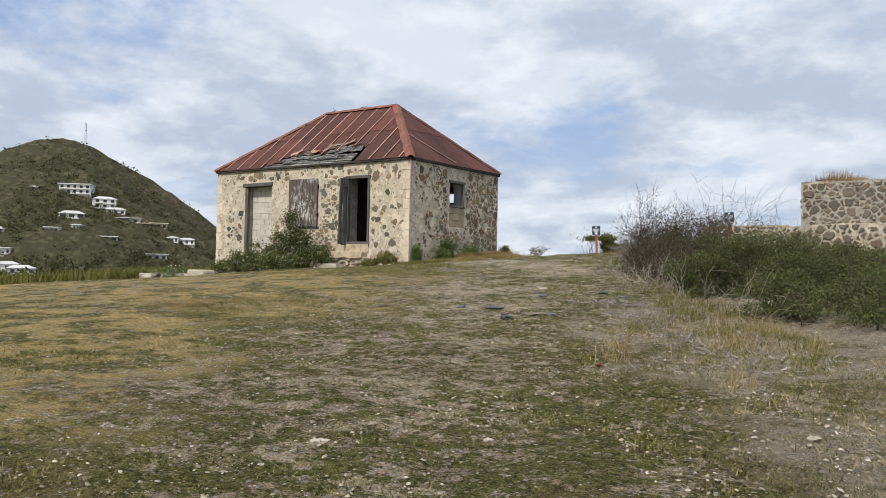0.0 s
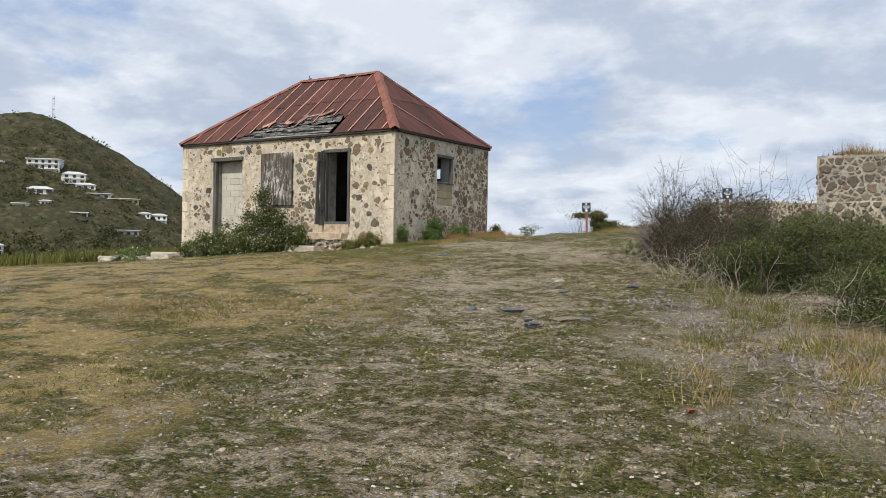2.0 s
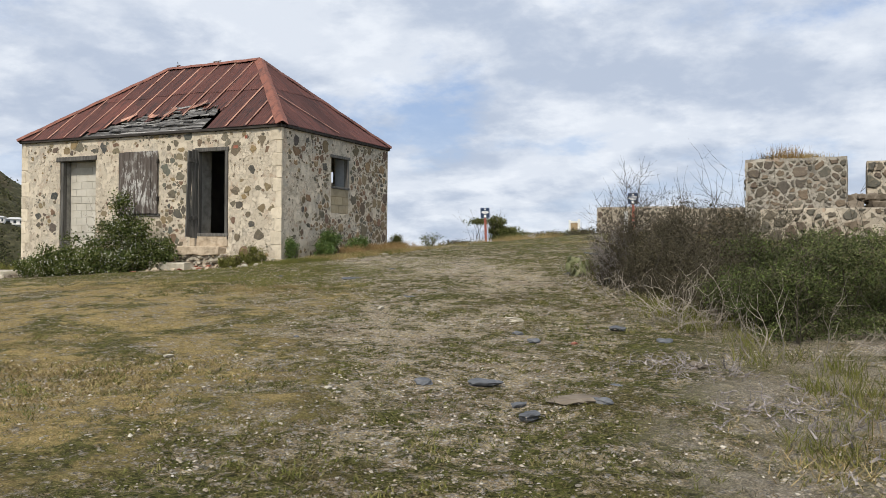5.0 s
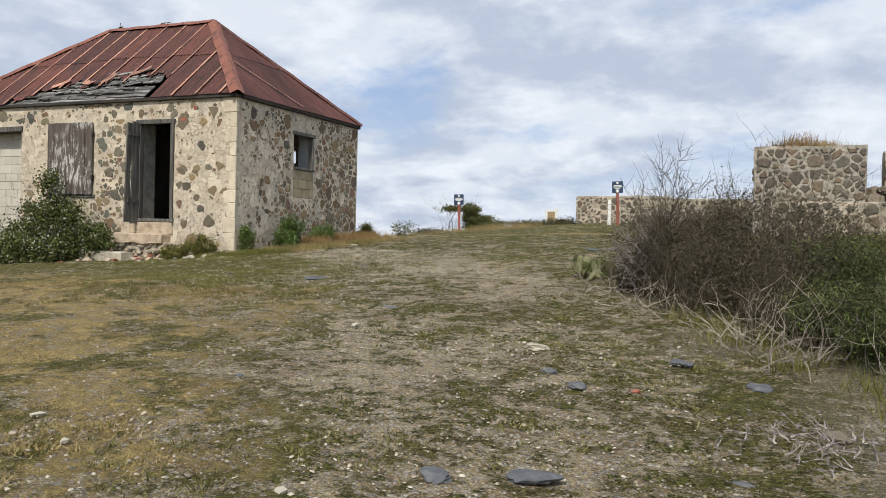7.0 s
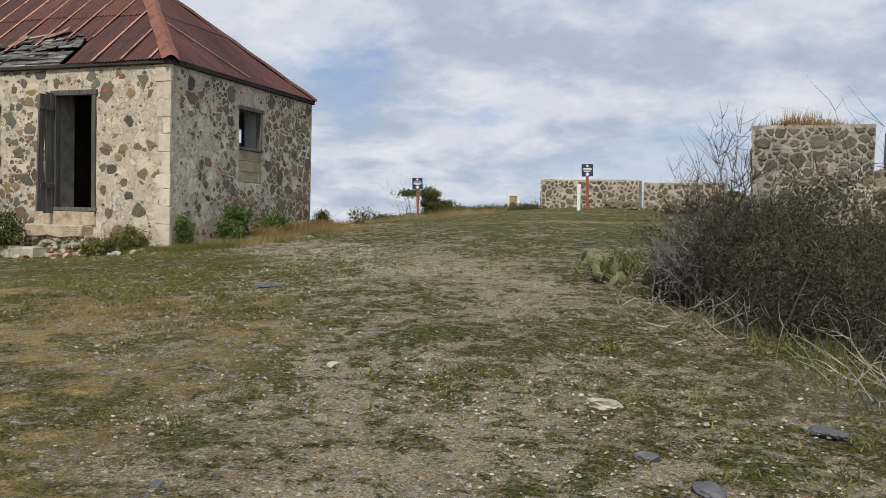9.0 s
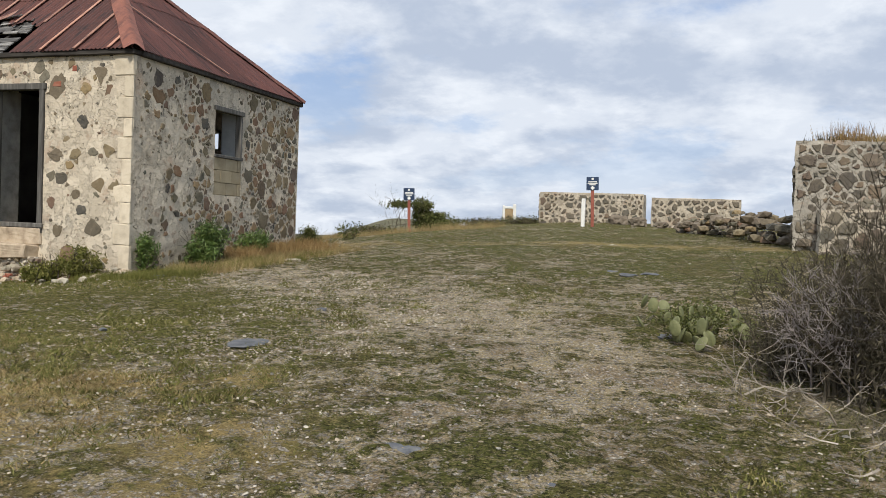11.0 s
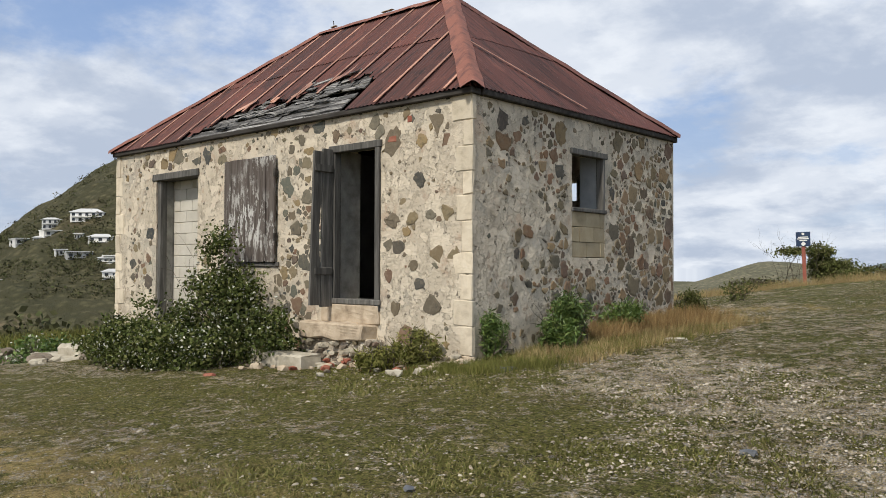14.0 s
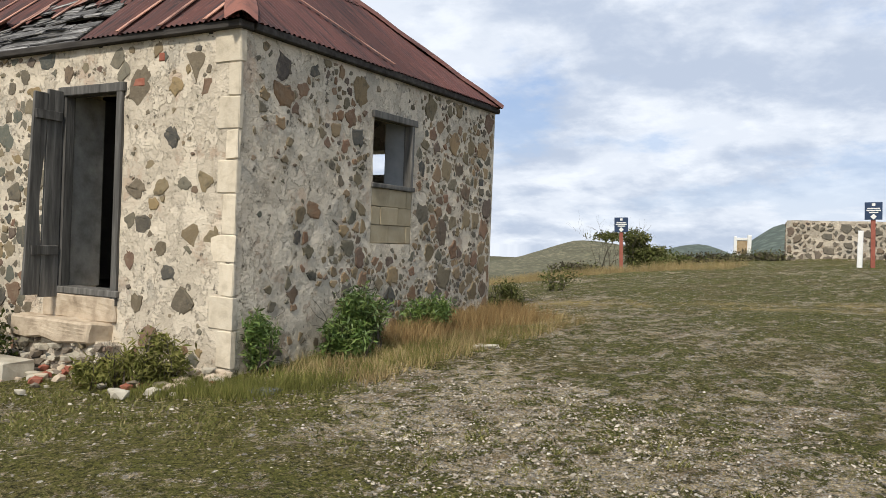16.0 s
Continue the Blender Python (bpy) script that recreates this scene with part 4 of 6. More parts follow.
def cap(p, q, wide, name):
    """A folded cap of iron along a hip or the ridge."""
    p, q = Vector(p), Vector(q)
    d = (q - p).normalized()
    side = d.cross(Vector((0, 0, 1))).normalized()
    n = side.cross(d).normalized()
    if n.z < 0:
        n = -n
    drop = 0.085 if name == "hip_cap" else 0.10
    verts, faces, k = [], [], 12
    for i in range(k + 1):
        c = p + (q - p) * i / k + n * (0.085 + 0.008 * math.sin(i * 2.3))
        for s, h in ((-1, -drop), (-0.35, -0.012), (0, 0.012), (0.35, -0.012), (1, -drop)):
            verts.append(c + side * wide * s * (1 + 0.06 * math.sin(i * 1.7)) + n * h)
    for i in range(k):
        for j in range(4):
            o = i * 5 + j
            faces.append((o, o + 1, o + 6, o + 5))
    raw(name, verts, faces, RUSTCAP, house, smooth=True)


for e, r in ((E0, R0), (E1, R1), (E2, R1), (E3, R0)):
    cap(e, r, 0.15, "hip_cap")
cap(R0, R1, 0.16, "ridge_cap")

# a long strip of paler iron lying across the end slope, and scraps on the ridge
k0, k1 = Vector((EX1, 1.2, EZ)), Vector((EX1, 2.5, EZ))
up_end = (Vector(R1) - Vector((EX1, RY, EZ)))
out_end = Vector((-up_end.z, 0, up_end.x)).normalized() * -1
strip(house, "loose_iron_strip", k1 + up_end * 0.03 + out_end * 0.07, k0 + up_end * 0.42 + out_end * 0.07, Vector((0, 1, 0)), out_end, 0.03, 0.006, RUSTSEAM)
for x, ln in ((-4.35, 0.16), (-4.2, 0.10), (-5.75, 0.12)):
    strip(house, "ridge_scrap", Vector((x, RY - 0.03, RZ + 0.105)), Vector((x + ln, RY, RZ + 0.125)), Vector((0, 1, 0)), Vector((0, 0, 1)), 0.035, 0.006, PALEROCK)
strip(house, "ridge_wire", Vector((-5.7, RY, RZ + 0.05)), Vector((-5.74, RY, RZ + 0.24)), Vector((0, 1, 0)), Vector((1, 0, 0)), 0.006, 0.01, DARKWOOD)

# wall plates under the eaves, rafters and the bare boards where the iron is gone
for lo, hi in (((EX0 + 0.04, -0.075, H - 0.045), (EX1 - 0.02, 0.12, H + 0.03)), ((-0.12, 0.125, H - 0.045), (0.075, D - 0.14, H + 0.03)),
               ((EX0 + 0.04, D - 0.13, H - 0.045), (EX1 - 0.02, D + 0.07, H + 0.03)), ((-W - 0.07, 0.125, H - 0.045), (-W + 0.12, D - 0.14, H + 0.03))):
    boxed("wall_plate", lo, hi, DARKWOOD, house, 0.01)
tilt = math.atan2(RZ - EZ, RY - EY0)
run = math.hypot(RZ - EZ, RY - EY0)


def front_at(x, v, lift=0.0):
    return Vector((x, EY0 + math.cos(tilt) * v - math.sin(tilt) * lift, EZ + math.sin(tilt) * v + math.cos(tilt) * lift))


random.seed(12)
decking = new("roof_boarding")
decking.parent = house
tagged(decking, "grey splintered roof boards laid bare where iron is gone")
v = 0.0
while v < 1.45:
    h = random.uniform(0.11, 0.17)
    x = -6.95 + v * 1.05
    end = -2.45 - max(0, v - 0.9) * 0.5
    while x < end:
        ln = min(random.uniform(0.9, 2.2), end - x)
        if not (0.55 < v < 1.0 and -3.9 < x < -3.2) and random.random() > 0.06:
            bm = box(bmesh.new(), (0, 0.006, -0.024), (ln - 0.012, h - random.uniform(0.004, 0.03), 0.0), 0.004)
            bmesh.ops.subdivide_edges(bm, edges=[e for e in bm.edges if abs(e.verts[0].co.x - e.verts[1].co.x) > 0.3], cuts=4)
            for q in bm.verts:
                q.co.y += 0.018 * noise.noise(Vector((q.co.x * 3 + x, v * 7, q.co.y * 4)))
                q.co.z += 0.012 * noise.noise(Vector((q.co.x * 2 + x, v * 5, 3.0)))
            m = Matrix.Translation(front_at(x, v, random.uniform(-0.012, 0.012))) @ Matrix.Rotation(tilt, 4, "X") @ Matrix.Rotation(random.uniform(-0.02, 0.02), 4, "Z") @ Matrix.Rotation(random.uniform(-0.05, 0.05), 4, "X")
            bmesh.ops.transform(bm, matrix=m, verts=bm.verts)
            part("board", bm, BOARD, decking)
        x += ln
    v += h
for i in range(11):
    x = -8.4 + i * 0.8
    hi = min(run, (x - EX0) / (RX0 - EX0) * run, (EX1 - x) / (EX1 - RX1) * run)
    if hi > 0.3:
        bm = box(bmesh.new(), (-0.03, 0.02, -0.13), (0.03, hi - 0.1, -0.03), 0.004)
        bmesh.ops.transform(bm, matrix=Matrix.Translation(front_at(x, 0)) @ Matrix.Rotation(tilt, 4, "X"), verts=bm.verts)
        part("rafter", bm, DARKWOOD, house)
# splintered boards that have come loose
for i in range(46):
    v = random.uniform(0.08, 1.25)
    x = random.uniform(-6.5 + v * 1.3, -2.75)
    ln, wd = random.uniform(0.18, 0.75), random.uniform(0.02, 0.09)
    bm = box(bmesh.new(), (0, 0, 0), (ln, wd, 0.016), 0.003)
    for q in bm.verts:
        q.co.y += random.uniform(-0.02, 0.02)
    m = Matrix.Translation(front_at(x, v, random.uniform(0.004, 0.022))) @ Matrix.Rotation(tilt, 4, "X") @ Matrix.Rotation(random.gauss(0, 0.12), 4, "Z") @ Matrix.Rotation(random.gauss(0, 0.05), 4, "Y")
    bmesh.ops.transform(bm, matrix=m, verts=bm.verts)
    part("splinter", bm, BOARD, decking)
# loose curled scraps of iron at the edge of the hole
for x, v, turn, ln in ((-5.6, 0.62, 0.5, 0.5), (-4.75, 0.78, -0.4, 0.55), (-3.5, 1.02, 0.2, 0.6), (-4.1, 0.72, 0.9, 0.4)):
    verts, faces = [], []
    for i in range(9):
        for j in range(2):
            c = Vector((ln * i / 8, 0.16 * j, 0.02 + 0.10 * (i / 8) ** 2 * (1 if ln > 0.5 else 0.4)))
            verts.append(front_at(x, v, 0.03) + (Matrix.Rotation(tilt, 3, "X") @ Matrix.Rotation(turn, 3, "Z")) @ c)
    for i in range(8):
        faces.append((2 * i, 2 * i + 2, 2 * i + 3, 2 * i + 1))
    ob = raw("torn_scrap", verts, faces, RUSTSEAM, house)


# ---- ruins ----
def ruin_block(name, label, lo, hi, skew=0.0, wear=0.06, step=0.3):
    """A broken masonry block with worn edges; returns the thing and its core."""
    th = empty(name, label, "ruin")
    bm = box(bmesh.new(), lo, hi)
    for axis in range(3):
        n = int((hi[axis] - lo[axis]) / step)
        es = [e for e in bm.edges if abs((e.verts[0].co - e.verts[1].co)[axis]) > (hi[axis] - lo[axis]) * 0.9]
        if n > 0:
            bmesh.ops.subdivide_edges(bm, edges=es, cuts=n, use_grid_fill=True)
    mid = Vector([(a + b) / 2 for a, b in zip(lo, hi)])
    half = Vector([(b - a) / 2 for a, b in zip(lo, hi)])
    for v in bm.verts:
        q = v.co * 1.7
        edges = sum(abs(abs(v.co[k] - mid[k]) - half[k]) < 1e-4 for k in range(3))
        v.co += Vector((noise.noise(q), noise.noise(q + Vector((9, 0, 0))), noise.noise(q + Vector((0, 9, 0))))) * wear * (0.35 if edges < 2 else 0.8)
        if edges >= 2:
            v.co += (mid - v.co).normalized() * wear * 0.5
        if skew and v.co.x < mid.x:
            v.co.x += skew * (v.co.y - lo[1]) / (hi[1] - lo[1])
    core = part("masonry", bm, TOWERMORTAR if name == "ruined_tower" else MORTAR, th)
    return th, core


tower, tower_core = ruin_block("ruined_tower", "broken rubble-stone tower stub with dry grass on top", (9.72, 7.62, -0.3), (12.25, 10.0, 2.80), 0.45)
plinth, plinth_core = ruin_block("ruined_wall", "low rubble wall with pale mortar at the tower's foot", (10.15, 7.05, -0.8), (17.5, 7.60, 1.42))
pillar, pillar_core = ruin_block("ruined_wall", "tall broken wall of dark rubble with a red post", (12.72, 9.15, -0.5), (16.5, 9.9, 2.80))
boxed("red_post", (13.36, 9.4, 2.72), (13.46, 9.5, 3.08), REDPOST, pillar, 0.01)
bastion, bastion_core = ruin_block("ruined_wall", "low ruined bastion wall of pale-mortared rubble", (1.42, 23.7, 0.4), (5.65, 25.2, 2.42))
curtain, curtain_core = ruin_block("ruined_wall", "low broken rubble wall on the crest", (6.15, 20.3, 0.5), (9.2, 21.0, 2.14))
random.seed(31)
heap = empty("rubble_heap", "tumbled dark stones and rubble beside the tower", "rubble")
for i in range(130):
    k = random.random()
    x, y = 7.6 + 2.6 * k + random.uniform(-0.3, 0.3), 15.5 - 7.0 * k + random.uniform(-0.9, 0.9)
    s = random.uniform(0.10, 0.24)
    rock("stone", (x, y, float(gz(x, y)) + random.uniform(0, 0.75) * (1 - abs(k - 0.6))), (s, s * 0.8, s * 0.6), STONE if i % 3 else BROWNROCK, heap, i)
for i in range(40):
    x, y = random.uniform(12.0, 13.2), random.uniform(7.7, 9.4)
    s = random.uniform(0.12, 0.3)
    rock("stone", (x, y, random.uniform(1.2, 1.75)), (s, s * 0.8, s * 0.7), BROWNROCK, heap, 90 + i)
for i, (x, y, s) in enumerate(((5.75, 20.2, 0.32), (4.75, 22.9, 0.34), (5.0, 22.6, 0.22), (6.6, 19.3, 0.22), (7.3, 18.6, 0.25))):
    rock("boulder", (x, y, float(gz(x, y)) + s * 0.35), (s, s, s * 0.75), BROWNROCK, None, i + 7, "dark tumbled boulder beside the low ruined wall", "rock", "boulders by the ruin")


# ---- signs ----
def sign(x, y, low, high, turn, label):
    th = empty("sign_post", label, "sign", "blue signs", at=(x, y, low))
    th.rotation_euler = (radians(1.5), radians(-2), turn)
    h = high - low
    boxed("post", (-0.055, -0.035, -0.3), (0.055, 0.035, h - 0.34), REDPOST, th, 0.008)
    board = boxed("board", (-0.21, -0.062, h - 0.46), (0.21, -0.036, h), NAVY, th, 0.006)
    z = h - 0.15
    for k, w in enumerate((0.30, 0.34, 0.22)):
        boxed("text_bar", (-w / 2, -0.067, z - 0.032), (w / 2, -0.0625, z), WHITE, board)
        z -= 0.052
    boxed("crest", (-0.04, -0.067, h - 0.10), (0.04, -0.0625, h - 0.03), WHITE, board, 0.001)
    bm = box(bmesh.new(), (-0.055, -0.067, -0.055), (0.055, -0.0625, 0.055), 0, 0, Matrix.Rotation(0.785, 4, "Y"))
    bmesh.ops.translate(bm, vec=(0, 0, h - 0.38), verts=bm.verts)
    part("arrow", bm, WHITE, board)


sign(-2.80, 19.75, float(gz(-2.8, 19.75)), 2.24, 0.35, "small navy sign with white lettering on a red-brown post")
sign(4.28, 18.9, float(gz(4.28, 18.9)), 2.73, 0.2, "navy notice on a red-brown post before the ruined wall")
st = empty("white_stake", "short white-painted stake standing in the turf", "stake", at=(3.98, 18.7, float(gz(3.98, 18.7))))
boxed("stake", (-0.065, -0.065, -0.2), (0.065, 0.065, 0.98), WHITE, st, 0.012)
nb = empty("notice_box", "white-framed box with a tan panel on the crest", "notice board", at=(-0.30, 25.75, float(gz(-0.3, 25.75))))
nb.rotation_euler = (0, 0, 0.35)
for lo, hi in (((-0.30, -0.06, -0.3), (-0.20, 0.06, 0.74)), ((0.16, -0.06, -0.3), (0.30, 0.06, 0.80)), ((-0.20, -0.05, 0.0), (0.16, 0.05, 0.12)), ((-0.20, -0.05, 0.60), (0.16, 0.05, 0.70))):
    boxed("frame_bar", lo, hi, WHITE, nb, 0.01)
boxed("panel", (-0.20, -0.02, 0.12), (0.16, 0.02, 0.60), TANBOARD, nb)


# ---- plants ----
rng = np.random.default_rng(4)


def unit(n):
    v = rng.normal(size=(n, 3))
    return v / np.linalg.norm(v, axis=1, keepdims=True)


def leaves(centres, size, long=1.7, droop=0.0):
    """Diamond leaves, one a centre, as an array of corners."""
    n = len(centres)
    s = size * rng.uniform(0.55, 1.3, (n, 1))
    a = unit(n)
    a[:, 2] -= droop
    a /= np.linalg.norm(a, axis=1, keepdims=True)
    b = np.cross(a, unit(n))
    b /= np.linalg.norm(b, axis=1, keepdims=True) + 1e-9
    c = np.cross(a, b)
    p = np.stack([centres - a * s * long / 2, centres + b * s / 2 + c * s * 0.12, centres + a * s * long / 2, centres - b * s / 2 + c * s * 0.12], 1)
    return p.reshape(-1, 3)


def in_blobs(blobs, n, shell=0.45, clump=0.0, per=1, flat=1.0):
    """Random points in a union of ellipsoids (x, y, z, rx, ry, rz), denser to the outside, in small clumps."""
    vol = np.array([b[3] * b[4] * b[5] for b in blobs]) ** 0.75
    k = rng.choice(len(blobs), max(1, n // per), p=vol / vol.sum())
    B = np.array(blobs)[k]
    u = unit(len(k)) * (rng.uniform(0, 1, (len(k), 1)) ** shell)
    p = B[:, :3] + u * B[:, 3:] * rng.uniform(0.8, 1.12, (len(k), 1))
    if per > 1:
        p = np.repeat(p, per, 0) + rng.normal(scale=clump, size=(len(p) * per, 3)) * (1, 1, flat)
    return p


def tubes(paths, sides=4):
    """Tapered tubes as quads; paths: lists of (point, radius)."""
    out = []
    for path in paths:
        rings = []
        for i, (p, r) in enumerate(path):
            p = np.array(p, float)
            q = np.array(path[min(i + 1, len(path) - 1)][0], float) - np.array(path[max(i - 1, 0)][0], float)
            q /= np.linalg.norm(q) + 1e-9
            s = np.cross(q, (0.31, 0.77, 0.55))
            s /= np.linalg.norm(s) + 1e-9
            t = np.cross(q, s)
            rings.append([p + r * (math.cos(6.283 * k / sides) * s + math.sin(6.283 * k / sides) * t) for k in range(sides)])
        for a, b in zip(rings, rings[1:]):
            for k in range(sides):
                out += [a[k], a[(k + 1) % sides], b[(k + 1) % sides], b[k]]
    return np.array(out)


def grow(base, way, length, radius, levels, kids=3, bend=0.35, paths=None):
    """A branching limb."""
    paths = [] if paths is None else paths
    p, d = np.array(base, float), np.array(way, float)
    d /= np.linalg.norm(d)
    n, path = 5, []
    for i in range(n):
        path.append((p.copy(), radius * (1 - 0.75 * i / (n - 1))))
        if levels and i >= 1:
            for _ in range(kids if i == n - 1 else rng.integers(0, kids)):
                e = d + rng.normal(scale=0.62, size=3)
                grow(p, e, length * rng.uniform(0.45, 0.75), radius * (1 - 0.75 * i / (n - 1)) * 0.62 + 0.0019, levels - 1, kids, bend, paths)
        d = d + rng.normal(scale=bend, size=3) * 0.5
        d[2] += 0.05
        d /= np.linalg.norm(d)
        p = p + d * length / (n - 1)
    paths.append(path)
    return paths


def ragged(blobs, each=15):
    """Breaks smooth blobs into many small lumps with gaps between them."""
    out = []
    for x, y, z, rx, ry, rz in blobs:
        for u in unit(each) * rng.uniform(0.25, 0.92, (each, 1)):
            k = rng.uniform(0.20, 0.46) * (15 / each) ** 0.5
            out.append((x + u[0] * rx, y + u[1] * ry, z + u[2] * rz * (1.1 if u[2] > 0 else 0.9), rx * k, ry * k, rz * k * rng.uniform(0.6, 1.1)))
    return out


def shrub(name, label, blobs, count, size, leaf, twig, stems, group="", long=1.7, per=6, clump=0.07, extra=(), levels=2, reach=0.8, flat=1.0):
    cx, cy = np.mean([b[0] for b in blobs]), np.mean([b[1] for b in blobs])
    base = float(gz(cx, cy))
    th = empty(name, label, "shrub", group, at=(cx, cy, base))
    inv = np.array((cx, cy, base))
    blobs = ragged(blobs, 15 if max(b[3] for b in blobs) < 0.8 else 42)
    soup("foliage", leaves(in_blobs(blobs, count, 0.45, clump, per, flat), size, long) - inv, 4, leaf, th)
    for nm, mat, n, sz in extra:
        soup(nm, leaves(in_blobs(blobs, n, 0.2, clump, 2 if flat == 1 else per // 2, flat), sz, long) - inv, 4, mat, th)
    paths = []
    for _ in range(stems):
        b = blobs[rng.integers(len(blobs))]
        x, y = b[0] + rng.normal() * b[3] * 0.35, b[1] + rng.normal() * b[4] * 0.35
        z0 = float(gz(x, y))
        tip = np.array(b[:3]) + unit(1)[0] * np.array(b[3:]) * 0.8
        paths += grow((x, y, z0 - 0.05), tip - (x, y, z0), max(0.3, np.linalg.norm(tip - (x, y, z0))) * reach, rng.uniform(0.008, 0.02), levels, 2)
    tagged(soup("twig_mass", tubes(paths, 3) - inv, 4, twig, th), kind="stuff")
    return th


# bush before the house front
shrub("bush", "dense dark green bush with pale leaf backs before the house", [(-5.2, -1.0, 0.02, 1.6, 0.75, 0.50), (-6.4, -0.95, -0.18, 1.3, 0.8, 0.42), (-3.7, -0.85, -0.05, 1.1, 0.55, 0.42), (-4.45, -0.6, 0.80, 0.46, 0.36, 0.72), (-3.3, -0.7, 0.15, 0.65, 0.35, 0.45), (-4.6, -1.4, -0.2, 1.5, 0.5, 0.4),
      (-4.1, -0.55, 0.55, 0.6, 0.4, 0.6), (-5.6, -1.3, -0.15, 1.3, 0.6, 0.45), (-7.2, -0.8, -0.3, 0.7, 0.6, 0.35), (-5.0, -0.5, 0.62, 0.55, 0.35, 0.42), (-4.55, -0.55, 1.45, 0.28, 0.25, 0.30), (-3.05, -0.55, 0.0, 0.40, 0.25, 0.35)],
      30000, 0.038, LEAF_DARK, TWIG, 80, extra=(("pale_leaves", LEAF_PALE, 4600, 0.028), ("yellowed_leaves", LEAF_OLIVE, 5000, 0.034)), per=9, clump=0.075, reach=0.55)

# weeds and grass along the house
for i, (x, y, r, h, mat, lab) in enumerate(((0.14, 0.28, 0.11, 0.55, LEAF_BRIGHT, "upright green weed against the corner of the house"), (0.38, 1.35, 0.40, 0.62, LEAF_BRIGHT, "leafy green weed at the foot of the wall"),
                                            (0.45, 1.0, 0.24, 0.48, LEAF_BRIGHT, "bright yellow-green weed at the foot of the wall"), (0.30, 2.95, 0.36, 0.45, LEAF_BRIGHT, "leafy green weed below the window"), (0.25, 5.5, 0.3, 0.4, LEAF_OLIVE, "green weed at the back corner of the house"),
                                            (-0.55, -0.42, 0.24, 0.42, GREENGRASS, "thin pale weed by the house corner"), (-1.0, -0.55, 0.25, 0.2, GREENGRASS, "low yellow-green weed in the rubble"))):
    z = float(gz(x, y))
    fronds = [(x + rng.normal() * r * 0.5, y + rng.normal() * r * 0.5, z + h * rng.uniform(0.2, 0.95), r * 0.30, r * 0.30, h * rng.uniform(0.2, 0.42)) for _ in range(8)]
    shrub("weed", lab, fronds, int(1100 + 5200 * r), 0.017, mat, TWIG, 14, "weeds along the house", 5.0, 9, 0.05, (("fresh_leaves", LEAF_FRESH, int(300 + 900 * r), 0.02),) if mat is LEAF_BRIGHT else (), levels=1, reach=1.05)


def grass(name, label, spots, per, height, material, spread_r=0.06, lean=0.35, wide=0.0035):
    """Tufts of blades: triangles from the ground up."""
    spots = np.asarray(spots, float)
    p = np.repeat(spots, per, 0)
    n = len(p)
    p[:, :2] += rng.normal(scale=spread_r, size=(n, 2))
    z = gz(p[:, 0], p[:, 1]) - 0.015
    h = height * rng.uniform(0.35, 1.15, n)
    a = rng.uniform(0, 6.283, n)
    side = np.stack([np.cos(a), np.sin(a), np.zeros(n)], 1) * wide * (1 + height)
    tip = np.stack([p[:, 0] + rng.normal(scale=lean, size=n) * h, p[:, 1] + rng.normal(scale=lean, size=n) * h, z + h], 1)
    root = np.stack([p[:, 0], p[:, 1], z], 1)
    return tagged(soup(name, np.stack([root - side, root + side, tip], 1).reshape(-1, 3), 3, material), label, "grass", kind="stuff")


def area(n, *boxes):
    """Random places in turned rectangles (x, y, half length, half width, degrees)."""
    out = []
    for x, y, a, b, t in boxes:
        k = n // len(boxes)
        u, v = rng.uniform(-a, a, k), rng.uniform(-b, b, k)
        c, s = math.cos(radians(t)), math.sin(radians(t))
        out.append(np.stack([x + u * c - v * s, y + u * s + v * c], 1))
    return np.concatenate(out)


grass("grass_strip", "russet dry grass along the side of the house", area(420, (0.45, 3.4, 0.28, 1.6, 0), (0.7, 3.6, 0.4, 1.1, -15)), 22, 0.28, RUSSET)
grass("grass_strip", "yellow-green grass at the foot of the house", area(700, (0.7, 0.9, 0.6, 1.3, 0), (0.3, -0.5, 0.7, 0.3, 8), (1.0, 2.4, 0.6, 1.4, 0)), 20, 0.12, GREENGRASS)
grass("dry_grass", "pale straw grass in front of the russet strip", area(520, (0.9, 1.6, 0.6, 1.4, 0), (1.1, 3.6, 0.6, 1.3, -10)), 18, 0.15, STRAW)
BANK = ((14.4, -12.9, 2.2, 1.3, -28), (12.8, -11.2, 1.2, 0.9, -45), (15.8, -13.7, 1.6, 1.2, -20))
grass("tall_grass", "tall straw-coloured grass along the bank", area(26, *BANK), 60, 0.22, STRAW, 0.11, 0.45)
grass("tall_grass", "yellow-green grass clumps on the bank", area(22, *BANK), 45, 0.15, GREENGRASS, 0.12, 0.5)
grass("dry_grass", "short bleached grass matted over the bank", area(300, (14.2, -12.9, 2.6, 1.6, -28), (12.6, -11.0, 1.4, 1.0, -45), (16.0, -14.2, 1.8, 1.6, -20)), 16, 0.09, STRAW, 0.14, 1.1)
grass("tall_grass", "green blades mixed into the bank", area(54, (13.8, -11.5, 2.2, 0.6, -30), (11.6, -8.6, 1.3, 0.4, -55), (10.3, -6.3, 1.2, 0.3, -60)), 40, 0.22, GREENGRASS, 0.10, 0.4)
grass("dry_grass", "dry yellow grass along the crest", area(600, (-3.5, 18.9, 4.5, 0.9, -5), (-6.5, 16.5, 3.0, 1.4, 10)), 22, 0.30, STRAW, 0.12, 0.3)
grass("green_strip", "yellow-green grass on the falling edge of the hilltop", area(900, (-12.5, -5.5, 1.2, 7.0, 0), (-12.0, 3.0, 1.0, 5.0, 0)), 16, 0.45, GREENGRASS, 0.2, 0.3, 0.012)


